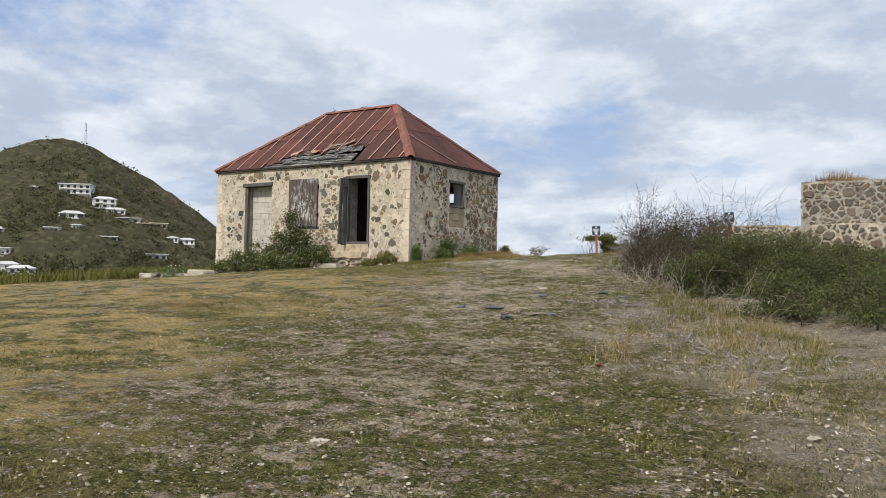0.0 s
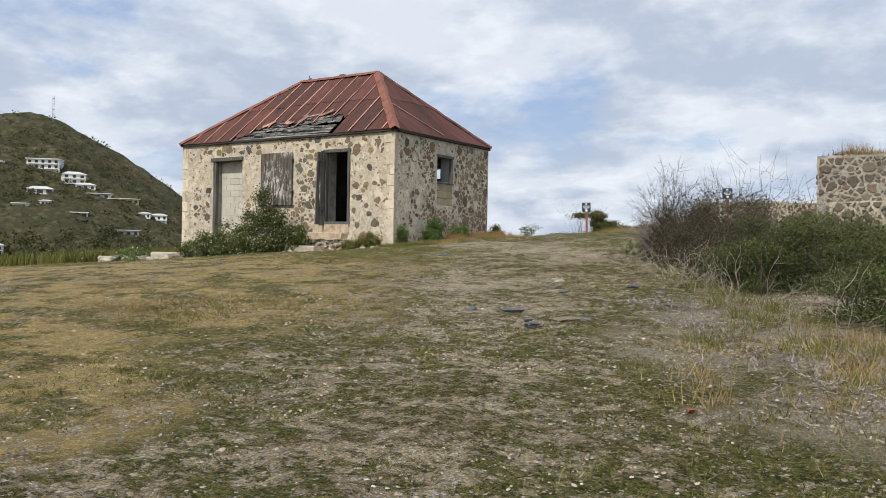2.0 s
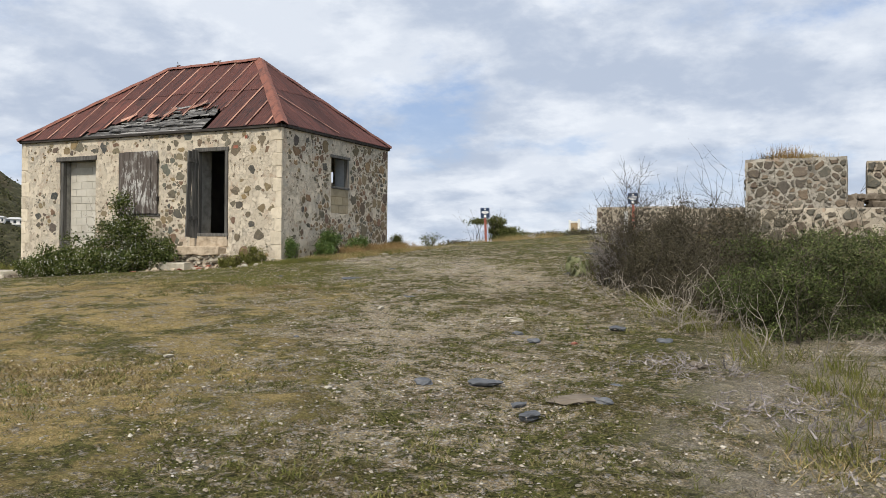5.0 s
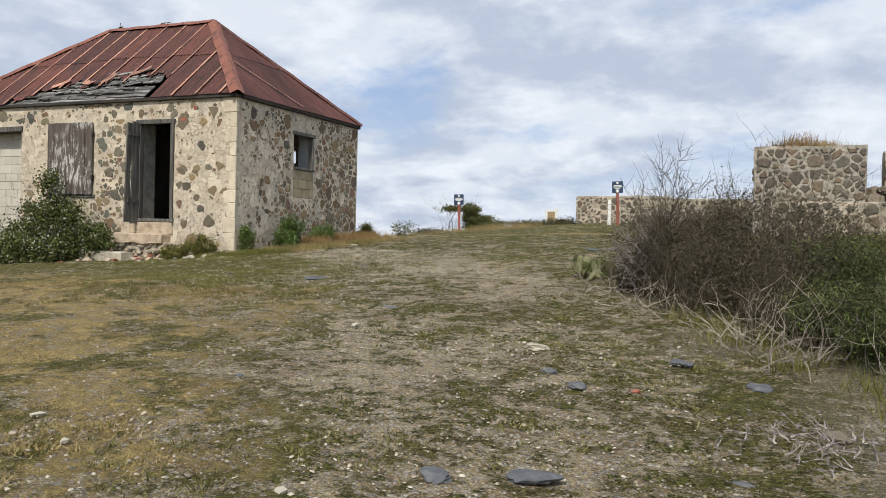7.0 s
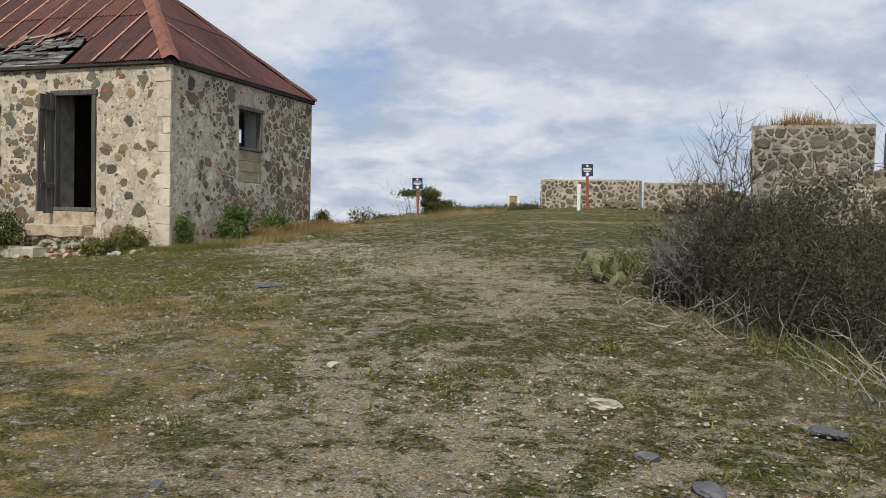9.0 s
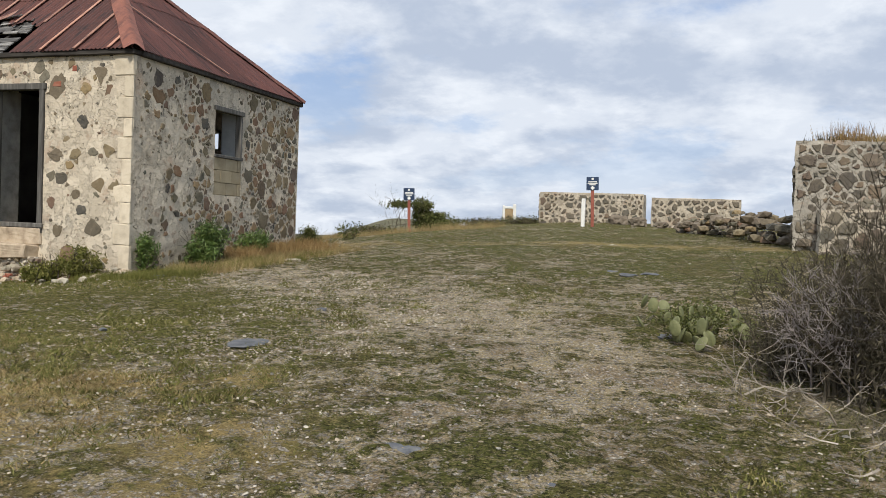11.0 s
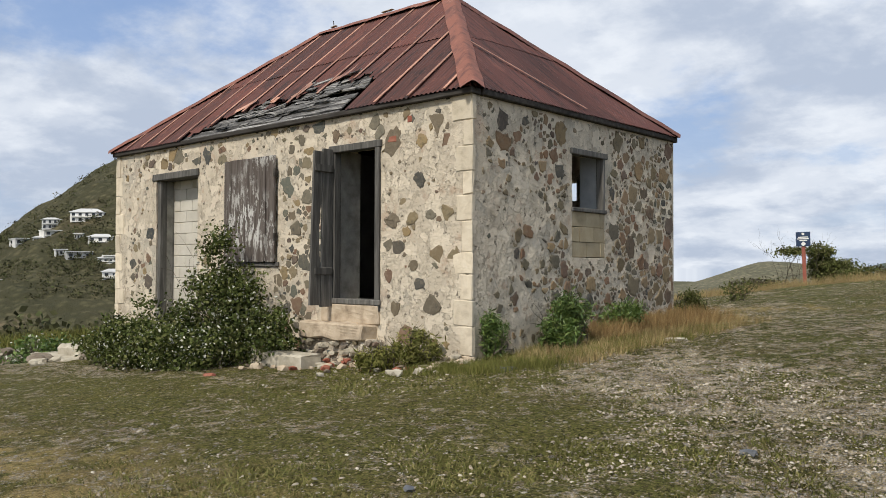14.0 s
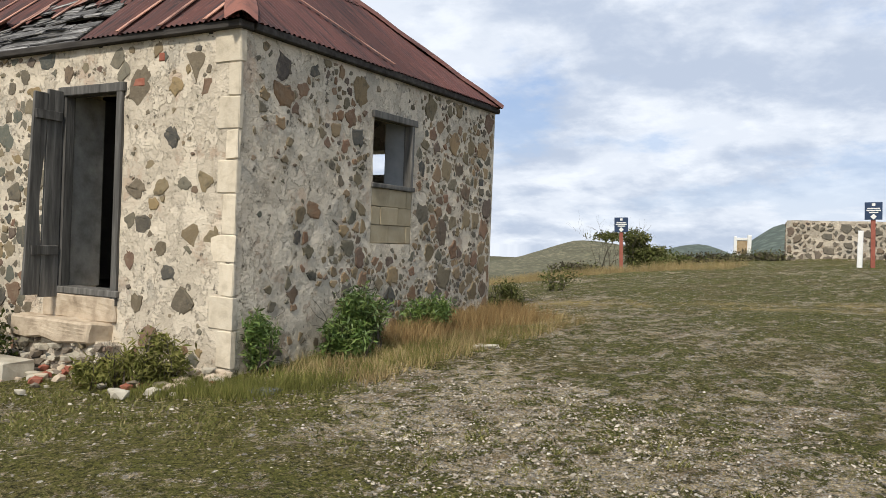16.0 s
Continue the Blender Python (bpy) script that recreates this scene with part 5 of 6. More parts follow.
def turf_spots(p, straw=False):
    """Keeps the places where turf, or straw, holds."""
    field, dry, bank, green = ground_cover(p[:, 0], p[:, 1])
    roll = rng.uniform(-0.08, 0.08, len(p)) + 0.5 * (fbm(p[:, 0], p[:, 1], 7.0, 2, 0.6, 95) - 0.5)
    keep = (field + roll < 0.44) if not straw else (dry * (fbm(p[:, 0], p[:, 1], 1.0, 4, 0.7, 90) + roll) > 0.46)
    return p[keep]


grass("turf", "short brown-green turf blades over the stony ground", turf_spots(area(30000, (9.0, -10.5, 9.5, 3.8, 120))), 7, 0.042, TURFGRASS, 0.035, 0.8, 0.0046)
grass("turf", "short brown-green turf blades near the house", turf_spots(area(14000, (2.0, -2.8, 5.0, 3.2, 0))), 7, 0.042, TURFGRASS, 0.035, 0.8, 0.0046)
grass("turf", "dry straw patches in the turf", turf_spots(area(24000, (4.4, -8.8, 4.6, 2.4, 110), (6.4, -11.2, 3.4, 1.6, 115), (2.2, -5.6, 2.2, 1.1, 0)), True), 8, 0.028, STRAW, 0.05, 1.2, 0.0040)

# thicket on the bank
shrub("dry_thicket", "dense leafless brown thicket at the edge of the bank", [(10.25, -4.4, 0.2, 1.15, 1.35, 0.85), (10.0, -3.5, 0.28, 0.95, 1.0, 0.80), (10.7, -5.2, 0.05, 0.8, 1.0, 0.75), (10.9, -3.6, 0.2, 0.9, 1.0, 0.72), (10.1, -4.9, -0.15, 0.9, 0.9, 0.5), (10.6, -6.0, -0.2, 0.7, 0.6, 0.5), (9.65, -3.8, 0.25, 0.75, 0.9, 0.80), (9.55, -4.6, -0.1, 0.6, 0.75, 0.55), (9.9, -2.9, 0.1, 0.6, 0.6, 0.6), (9.15, -3.7, 0.25, 0.45, 0.65, 0.74), (8.95, -3.3, -0.05, 0.38, 0.5, 0.38), (8.75, -3.6, 0.12, 0.30, 0.5, 0.55)],
      90000, 0.0095, LEAF_DRY, TWIG, 300, per=8, clump=0.08, levels=2, reach=1.0, long=4.5)
shrub("acacia_bush", "tangled green acacia bush with pale dead stems on the bank", [(12.0, -6.6, -0.25, 1.1, 1.1, 0.62), (12.9, -5.4, -0.22, 1.3, 1.2, 0.58), (11.5, -7.3, -0.35, 0.75, 0.8, 0.52), (11.3, -5.7, -0.05, 0.85, 0.9, 0.58), (11.9, -4.4, 0.0, 1.0, 1.1, 0.58), (10.95, -6.6, -0.25, 0.45, 0.5, 0.42)],
      90000, 0.011, LEAF_ACACIA, TWIG, 90, "acacia bushes", 3.6, 34, 0.11, (("fresh_leaves", LEAF_FRESH, 24000, 0.0115), ("dry_leaves", LEAF_DRY, 10000, 0.011)), flat=0.28, reach=1.0)
shrub("acacia_bush", "spreading green acacia bush with feathery leaves", [(14.2, -8.5, -0.50, 1.4, 1.3, 0.62), (15.3, -7.4, -0.42, 1.5, 1.3, 0.62), (13.2, -9.2, -0.55, 0.95, 0.85, 0.45), (14.9, -9.9, -0.6, 1.0, 0.7, 0.5)],
      80000, 0.012, LEAF_ACACIA, TWIG, 90, "acacia bushes", 3.4, 34, 0.13, (("fresh_leaves", LEAF_FRESH, 20000, 0.012),), flat=0.28, reach=1.0)
shrub("acacia_bush", "green acacia bush deeper in the thicket", [(14.6, -5.6, -0.35, 1.6, 1.4, 0.60), (13.6, -3.6, -0.22, 1.6, 1.3, 0.56), (16.4, -9.6, -0.55, 1.4, 1.3, 0.6)],
      44000, 0.017, LEAF_ACACIA, TWIG, 60, "acacia bushes", 2.8, 30, 0.14, (("dry_leaves", LEAF_DRY, 12000, 0.015), ("fresh_leaves", LEAF_FRESH, 8000, 0.016)), flat=0.28, reach=1.0)
shrub("dry_thicket", "brown scrub below the ruined tower", [(12.0, -1.5, -0.02, 1.6, 1.6, 0.58), (11.6, 1.4, 0.12, 1.4, 1.7, 0.50), (13.5, 0.6, 0.05, 1.8, 1.8, 0.56), (12.8, 4.2, 0.2, 2.0, 1.5, 0.50), (15.5, -1.6, -0.1, 2.0, 1.8, 0.62), (10.6, -0.6, 0.0, 0.7, 1.0, 0.34), (16.2, 3.0, 0.1, 2.0, 2.0, 0.58)],
      42000, 0.024, LEAF_OLIVE, TWIG, 90, "", 2.0, 12, 0.10, (("dry_leaves", LEAF_DRY, 22000, 0.022),), flat=0.5)
shrub("acacia_bush", "dark green acacia bush at the foot of the bank", [(17.4, -11.4, -0.65, 1.5, 1.4, 0.62), (18.0, -8.6, -0.5, 1.8, 1.7, 0.66), (19.2, -12.6, -0.6, 1.5, 1.4, 0.62)],
      30000, 0.020, LEAF_ACACIA, TWIG, 50, "acacia bushes", 2.6, 26, 0.13, (("dry_leaves", LEAF_DRY, 8000, 0.02),), flat=0.3)


def sapling(name, label, stems, twig):
    x, y = stems[0][0][:2]
    z = float(gz(x, y))
    th = empty(name, label, "shrub", at=(x, y, z))
    for foot, tip, r in stems:
        f, t = np.array((*foot, float(gz(*foot)))), np.array(tip)
        soup("stem", tubes(grow(f, t - f, np.linalg.norm(t - f), r, 3, 3, 0.2), 4) - np.array((x, y, z)), 4, twig, th)
    return th


sapling("bare_sapling", "bare thorny sapling standing out of the thicket", [((9.2, -3.9), (9.15, -4.3, 0.58), 0.022), ((9.1, -3.8), (8.95, -3.9, 0.3), 0.014), ((9.45, -4.3), (9.4, -4.5, 0.4), 0.015), ((9.0, -4.0), (8.9, -4.1, 0.2), 0.012)], TWIG)


sapling("dead_shrub", "grey leafless shrub at the near edge of the thicket", [((8.9, -3.9), (8.85, -4.0, 0.12), 0.009), ((9.1, -4.2), (9.05, -4.3, 0.16), 0.009), ((9.2, -4.0), (9.2, -4.05, 0.2), 0.009)], GREYTWIG)


def cactus(x, y):
    z = float(gz(x, y))
    th = empty("prickly_pear", "low grey-green prickly pear clump at the bank's edge", "cactus", at=(x, y, z))
    for i in range(16):
        bm = bmesh.new()
        bmesh.ops.create_uvsphere(bm, u_segments=10, v_segments=6, radius=1)
        m = Matrix.Translation((random.uniform(-0.35, 0.35), random.uniform(-0.3, 0.3), random.uniform(0.04, 0.22))) @ Euler((random.uniform(-0.7, 0.7), random.uniform(-0.7, 0.7), random.uniform(0, 3))).to_matrix().to_4x4() @ Matrix.Diagonal((0.055, 0.016, 0.075, 1))
        bmesh.ops.transform(bm, matrix=m, verts=bm.verts)
        part("pad", bm, CACTUS, th)


CACTUS = simple("grey_green_cactus", ((0.09, 0.10, 0.04), (0.15, 0.16, 0.068), (0.23, 0.225, 0.11)), 12, 0.7)
for x, y in ((8.1, -2.2), (8.25, -2.75), (7.9, -1.8)):
    cactus(x, y)
shrub("low_scrub", "low grey-green scrub round the prickly pear", [(8.3, -2.4, -0.03, 0.5, 0.45, 0.17), (8.0, -1.7, 0.0, 0.4, 0.4, 0.14)], 5200, 0.016, LEAF_OLIVE, TWIG, 14, per=6, clump=0.04)


def brush(name, label, x, y, n, length, up, spread_r, mat=None):
    """A heap of bleached dead sticks."""
    z = float(gz(x, y))
    th = empty(name, label, "branches", "dead branches", at=(x, y, z))
    paths = []
    for _ in range(n):
        q = np.array((x + rng.normal() * spread_r, y + rng.normal() * spread_r, 0))
        q[2] = float(gz(q[0], q[1])) + rng.uniform(0.0, 0.1)
        paths += grow(q, (rng.normal(), rng.normal(), up + abs(rng.normal()) * 0.3), length * rng.uniform(0.5, 1.1), rng.uniform(0.004, 0.009), 1, 2, 0.5)
    tagged(soup("stick_tangle", tubes(paths, 3) - np.array((x, y, z)), 4, mat or PALETWIG, th), kind="stuff")


for row in ((8.8, -4.5, 20, 0.38, 0.08, 0.24), (9.25, -5.4, 16, 0.40, 0.12, 0.24), (10.2, -6.6, 20, 0.45, 0.9, 0.24), (10.75, -7.2, 26, 0.5, 1.1, 0.26), (8.9, -3.4, 12, 0.4, 0.3, 0.25), (11.6, -8.4, 12, 0.5, 0.8, 0.35), (12.8, -10.0, 10, 0.5, 0.7, 0.4)):
    brush("dead_branches", "bleached dead sticks along the edge of the thicket", *row)

for row in ((10.9, -9.4, 70, 0.11, 0.0, 0.26), (11.7, -10.5, 80, 0.11, 0.0, 0.32), (12.7, -11.8, 90, 0.11, 0.0, 0.40), (13.6, -12.7, 90, 0.11, 0.0, 0.42)):
    brush("dead_branches", "grey dead twigs matted on the bank", *row, GREYTWIG)

# tree by the far sign, crest scrub
shrub("windswept_tree", "small windswept green tree behind the far sign", [(-2.4, 20.8, 1.10, 0.8, 0.6, 0.50), (-1.7, 20.7, 0.85, 0.85, 0.6, 0.40), (-3.7, 20.8, 1.62, 0.7, 0.3, 0.12), (-2.7, 20.8, 1.55, 0.5, 0.5, 0.28)],
      17000, 0.042, LEAF_OLIVE, TWIG, 34, per=12, clump=0.11, reach=0.95, long=2.2, flat=0.5)
shrub("crest_scrub", "low brown-green scrub along the crest", [(0.4, 24.2, 1.12, 1.0, 0.7, 0.24), (-0.8, 23.5, 1.0, 1.1, 0.6, 0.22), (1.2, 22.6, 1.12, 0.7, 0.5, 0.18), (-0.2, 22.6, 1.0, 0.9, 0.5, 0.2), (-4.6, 20.4, 0.5, 1.2, 0.6, 0.2)],
      5200, 0.05, LEAF_DRY, TWIG, 30, per=5, clump=0.07, extra=(("green_leaves", LEAF_OLIVE, 2600, 0.045),))
shrub("shrub", "thin shrub standing behind the back corner of the house", [(-0.75, 9.6, 0.62, 0.45, 0.35, 0.18), (-0.8, 9.5, 0.45, 0.25, 0.25, 0.2)], 500, 0.035, LEAF_OLIVE, TWIG, 9, per=5, clump=0.06)
shrub("scrub", "grey-green scrub and weeds beside the house corner", [(-10.3, -0.8, -0.6, 1.0, 0.6, 0.24), (-11.6, -1.6, -0.75, 1.2, 0.8, 0.28), (-9.6, -1.4, -0.75, 0.6, 0.5, 0.2), (-12.6, 0.4, -0.8, 1.2, 1.0, 0.35)], 9000, 0.045, LEAF_BRIGHT, TWIG, 30, per=5, clump=0.07, extra=(("pale_leaves", LEAF_PALE, 900, 0.04),))


def far_scrub():
    """Woods on the valley side, too many to count."""
    out = []
    for _ in range(1500):
        h, d = rng.uniform(134, 170), 45 + 300 * rng.uniform(0, 1) ** 2
        x, y = bearing(h, d)
        if x > -22:
            continue
        z = max(float(gz(x, y)), float(hill_height(HILL_Q, x, y)))
        r = rng.uniform(1.0, 2.0) * (1 + d / 300) * (0.6 if d < 110 else 1.0)
        if (z + 1.7 * r + 0.3) / d > 0.010 and d < 260:
            continue
        out.append(leaves(in_blobs([(x + q[0] * r, y + q[1] * r, z + r * 0.5 + q[2] * r * 0.45, r * 0.75, r * 0.75, r * 0.55) for q in unit(4)], 130 if d < 130 else 60, 0.35), r * (0.15 if d < 130 else 0.26), 1.4))
    tagged(soup("woods", np.concatenate(out), 4, SCRUB), "brown-green scrub woodland falling into the valley", "woods", kind="stuff")
    hill_bits = []
    for _ in range(4200):
        p = on_hill(rng.uniform(132, 170), rng.uniform(-2.0, 8.0))
        if p is not None:
            r = rng.uniform(1.2, 3.4)
            hill_bits.append(leaves(in_blobs([(p.x, p.y, p.z + r * 0.3, r * 1.4, r * 1.4, r)], 34, 0.35), r * 0.34, 1.2))
    tagged(soup("woods", np.concatenate(hill_bits), 4, SCRUB), "scrub trees covering the hillside", "woods", kind="stuff")


far_scrub()

# ---- loose stones ----
random.seed(17)
BLUE, PALE, BROWN = (SLATE, "blue-grey slate stone in the turf"), (PALEROCK, "pale limestone lump in the turf"), (BROWNROCK, "brown stone in the turf")
for kind, places in ((BLUE, ((4.53, -4.19, 0.26), (6.67, -6.20, 0.11), (7.50, -6.39, 0.06), (8.98, -8.20, 0.09), (9.28, -8.53, 0.11), (9.86, -7.48, 0.11), (10.46, -8.03, 0.17),
                             (9.07, -10.55, 0.12), (9.50, -10.35, 0.15), (10.44, -10.01, 0.09), (10.47, -10.48, 0.11), (10.13, -11.06, 0.10), (9.97, -10.84, 0.09), (7.07, -9.39, 0.06),
                             (3.06, -4.19, 0.07), (4.34, -2.42, 0.09), (0.84, -0.44, 0.17), (7.05, 2.2, 0.17), (7.35, 2.45, 0.15), (6.8, 2.5, 0.13), (7.83, -2.41, 0.14))),
                     (PALE, ((6.81, -7.22, 0.08), (6.63, -10.69, 0.07), (7.13, -10.97, 0.05), (8.52, -11.05, 0.06), (8.66, -7.42, 0.13), (12.27, -16.76, 0.075), (13.02, -16.12, 0.06),
                             (7.59, -9.88, 0.055), (-0.13, -0.30, 0.19), (1.46, 2.34, 0.17), (14.6, -15.0, 0.08), (6.2, 7.8, 0.14))),
                     (BROWN, ((10.28, -10.50, 0.24), (12.43, -15.44, 0.08), (10.90, -8.97, 0.12), (8.3, -1.0, 0.12), (-4.1, -1.35, 0.08))),
                     ((BRICK, "broken red brick in the turf"), ((9.68, -8.50, 0.065), (12.49, -13.41, 0.05), (-2.9, -1.75, 0.13)))):
    for x, y, a in places:
        rock("stone", (x, y, float(gz(x, y)) + (0.0 if a < 0.18 else -0.006)), (a * 0.9, a * 0.55, 0.014 + a * (0.06 if a > 0.18 else 0.14)), kind[0], None, int(x * 7 + y * 3), kind[1], "stone", "loose stones")
bl = boxed("fallen_block", (-3.42, -0.82, float(gz(-2.9, -0.7)) - 0.08), (-2.25, -0.42, float(gz(-2.9, -0.7)) + 0.20), PALEROCK, None, 0.04, 0.025)
tagged(bl, "fallen dressed limestone block before the doorstep", "stone block")
spill = empty("rubble_spill", "crumbled mortar and small rubble below the doorstep", "rubble", at=(0, 0, 0))
for i in range(210):
    x = random.uniform(-3.6, 0.2)
    y = -0.12 - abs(random.gauss(0, 0.36))
    s = random.uniform(0.03, 0.10)
    rock("rubble", (x, y, float(gz(x, y)) + s * 0.3 + max(0, 0.22 + y * 0.6) * random.random()), (s, s * 0.8, s * 0.6), (PALEROCK, STEPMAT, BROWNROCK, STEPMAT, BRICK)[i % 5], spill, i)
steps_left = empty("broken_steps", "broken pale stone steps at the corner of the house", "steps")
for i, (x, y, z, a, b, h) in enumerate(((-9.1, -0.5, -0.55, 0.45, 0.35, 0.12), (-9.0, -0.85, -0.72, 0.5, 0.3, 0.12), (-8.9, -1.15, -0.86, 0.5, 0.3, 0.10), (-9.6, -0.9, -0.75, 0.4, 0.3, 0.14))):
    boxed("step", (x - a, y - b, z - h), (x + a, y + b, z + h), PALEROCK, steps_left, 0.04, 0.03)
for i in range(16):
    x, y = random.uniform(-11.5, -8.4), random.uniform(-1.9, -0.4)
    s = random.uniform(0.1, 0.26)
    rock("stone", (x, y, float(gz(x, y)) + s * 0.2), (s, s * 0.8, s * 0.6), BROWNROCK if i % 2 else PALEROCK, None, i + 50, "rough stone tumbled at the house corner", "stone", "loose stones")


def pebbles(label, places, lo, hi):
    n = len(places)
    s = lo + (hi - lo) * rng.uniform(0, 1, n) ** 3
    c = np.stack([places[:, 0], places[:, 1], gz(places[:, 0], places[:, 1]) + s * 0.12], 1)
    t = rng.uniform(0, 6.283, n)
    ax = [np.stack([np.cos(t), np.sin(t), rng.normal(scale=0.2, size=n)], 1), np.stack([-np.sin(t), np.cos(t), rng.normal(scale=0.2, size=n)], 1), np.stack([rng.normal(scale=0.2, size=n), rng.normal(scale=0.2, size=n), np.ones(n)], 1)]
    ring = []
    for k in range(5):
        a = 6.283 * k / 5
        r = (s * rng.uniform(0.7, 1.2, n))[:, None]
        ring.append(c + ax[0] * math.cos(a) * r + ax[1] * math.sin(a) * r * 0.72)
    tops = [c + (q - c) * 0.55 + ax[2] * (s * 0.45)[:, None] for q in ring]
    corners = np.stack(ring + tops, 1).reshape(-1, 3).astype(np.float32)
    pattern = np.array([(k, (k + 1) % 5, 5 + (k + 1) % 5, 5 + k) for k in range(5)] + [(5, 6, 7, 8)], dtype=np.int32)
    index = (pattern[None] + 10 * np.arange(n, dtype=np.int32)[:, None, None]).ravel()
    me = bpy.data.meshes.new("pebbles")
    me.vertices.add(len(corners))
    me.vertices.foreach_set("co", corners.ravel())
    me.loops.add(len(index))
    me.loops.foreach_set("vertex_index", index)
    me.polygons.add(len(index) // 4)
    me.polygons.foreach_set("loop_start", np.arange(0, len(index), 4, dtype=np.int32))
    me.polygons.foreach_set("loop_total", np.full(len(index) // 4, 4, dtype=np.int32))
    me.update(calc_edges=True)
    me.materials.append(PEBBLE)
    ob = new("pebbles", me)
    tagged(ob, label, "pebbles", kind="stuff")


def along_track(n, wide, bare_only=0.46):
    k = rng.uniform(-0.35, 1.05, n)
    x, y = 12.6 - 9.6 * k + rng.normal(scale=wide, size=n), -17.5 + 17.0 * k + rng.normal(scale=wide, size=n) * 0.5
    p = np.stack([x, y], 1)
    return p[ground_cover(x, y)[0] + rng.normal(scale=0.07, size=n) > bare_only]


pebbles("pale pebbles and gravel strewn over the trodden track", np.concatenate([along_track(52000, 2.1), area(9000, (4.4, -1.6, 1.6, 3.0, 25))]), 0.0045, 0.017)
pebbles("scattered pale stones over the turf", np.concatenate([along_track(5000, 3.0, 0.2), area(1500, (13.4, -12.2, 2.8, 1.4, -35), (15.2, -15.0, 1.6, 1.6, 0)), area(2200, (1.0, -2.5, 4.0, 2.2, 0), (3.5, 3.5, 2.5, 4.0, 0))]), 0.006, 0.024)


# ---- stones in the walls ----
def clip(poly, p, n):
    out = []
    for (a, b) in zip(poly, poly[1:] + poly[:1]):
        da, db = (a[0] - p[0]) * n[0] + (a[1] - p[1]) * n[1], (b[0] - p[0]) * n[0] + (b[1] - p[1]) * n[1]
        if da <= 0:
            out.append(a)
        if da * db < 0:
            k = da / (da - db)
            out.append((a[0] + (b[0] - a[0]) * k, a[1] + (b[1] - a[1]) * k))
    return out


def lay_stones(parent, at, along, normal, u0, u1, v0, v1, want, gap, proud, keep, material, name="stone", small=0.09, big=0.26, limit=300, seeds=()):
    """Irregular stones, each fitted between its neighbours with mortar round it."""
    at, along, normal = Vector(at), Vector(along), Vector(normal)
    shape = {(u, v, (a + b) / 2): (a, b) for u, v, a, b in seeds}
    pts = list(shape)
    for _ in range(want * 40):
        if len(pts) >= want:
            break
        r = small + (big - small) * random.random() ** 1.8
        p = (random.uniform(u0, u1), random.uniform(v0, v1), r)
        if all((p[0] - q[0]) ** 2 + (p[1] - q[1]) ** 2 > (0.66 * (r + q[2])) ** 2 for q in pts):
            pts.append(p)
    made = 0
    rest_v, rest_f = [], []
    for u, v, r in sorted(pts, key=lambda q: -q[2]):
        set_stone = shape.get((u, v, r))
        if not set_stone and not keep(u, v, r):
            continue
        m, lean = random.choice((4, 4, 5, 5, 6)), random.uniform(0, 6.283)
        fx, fy = random.uniform(1.2, 1.75), random.uniform(1.05, 1.5)
        if set_stone:
            m, fx, fy = random.choice((6, 7, 8)), set_stone[0] / r * 1.12, set_stone[1] / r * 1.12
        poly = [(u + r * fx * math.cos(lean + q * 6.283 / m) * random.uniform(0.75, 1.2), v + r * fy * math.sin(lean + q * 6.283 / m) * random.uniform(0.75, 1.2)) for q in range(m)]
        for a, b, s in pts:
            d = math.hypot(a - u, b - v)
            if 0 < d < 1.3 * (r + s):
                n = ((a - u) / d, (b - v) / d)
                k = d * r / (r + s) - gap
                poly = clip(poly, (u + n[0] * k, v + n[1] * k), n)
        for p, n in (((u0, v), (-1, 0)), ((u1, v), (1, 0)), ((u, v0), (0, -1)), ((u, v1), (0, 1))):
            poly = clip(poly, p, n) if poly else poly
        if len(poly) < 3:
            continue
        soft = []
        for a, b in zip(poly, poly[1:] + poly[:1]):
            j = min(0.03, r * 0.17)
            for k in (0.10, 0.5, 0.90):
                soft.append((a[0] + (b[0] - a[0]) * k + random.uniform(-j, j), a[1] + (b[1] - a[1]) * k + random.uniform(-j, j)))
        n = len(soft)
        h = proud * random.uniform(0.5, 1.5)
        tx, ty = random.uniform(-0.06, 0.06), random.uniform(-0.06, 0.06)
        verts = []
        for scale, lift in ((1.0, -0.03), (0.97, h * 0.45), (0.80, h)):
            for a, b in soft:
                x, y = u + (a - u) * scale, v + (b - v) * scale
                verts.append(at + along * x + Vector((0, 0, y)) + normal * (lift + (tx * (x - u) + ty * (y - v) if lift > 0 else 0)))
        c = at + along * u + Vector((0, 0, v))
        verts = [p - c for p in verts]
        faces = [(k, (k + 1) % n, n + (k + 1) % n, n + k) for k in range(n)] + [(n + k, n + (k + 1) % n, 2 * n + (k + 1) % n, 2 * n + k) for k in range(n)] + [tuple(range(2 * n, 3 * n))]
        if along.cross(Vector((0, 0, 1))).dot(normal) < 0:
            faces = [f[::-1] for f in faces]
        if made < limit:
            raw(name, verts, faces, material, parent).location = c
        else:
            o = len(rest_v)
            rest_v += [p + c for p in verts]
            rest_f += [tuple(o + k for k in f) for f in faces]
        made += 1
    if rest_f:
        tagged(raw("rubble_fill", rest_v, rest_f, SMALLSTONE, parent), kind="stuff")


def clear_of(holes, pad):
    return lambda u, v, r: not any(h[0] - r * 0.8 - pad < u < h[1] + r * 0.8 + pad and h[2] - r * 0.8 - pad < v < h[3] + r * 0.8 + pad for h in holes)


random.seed(40)


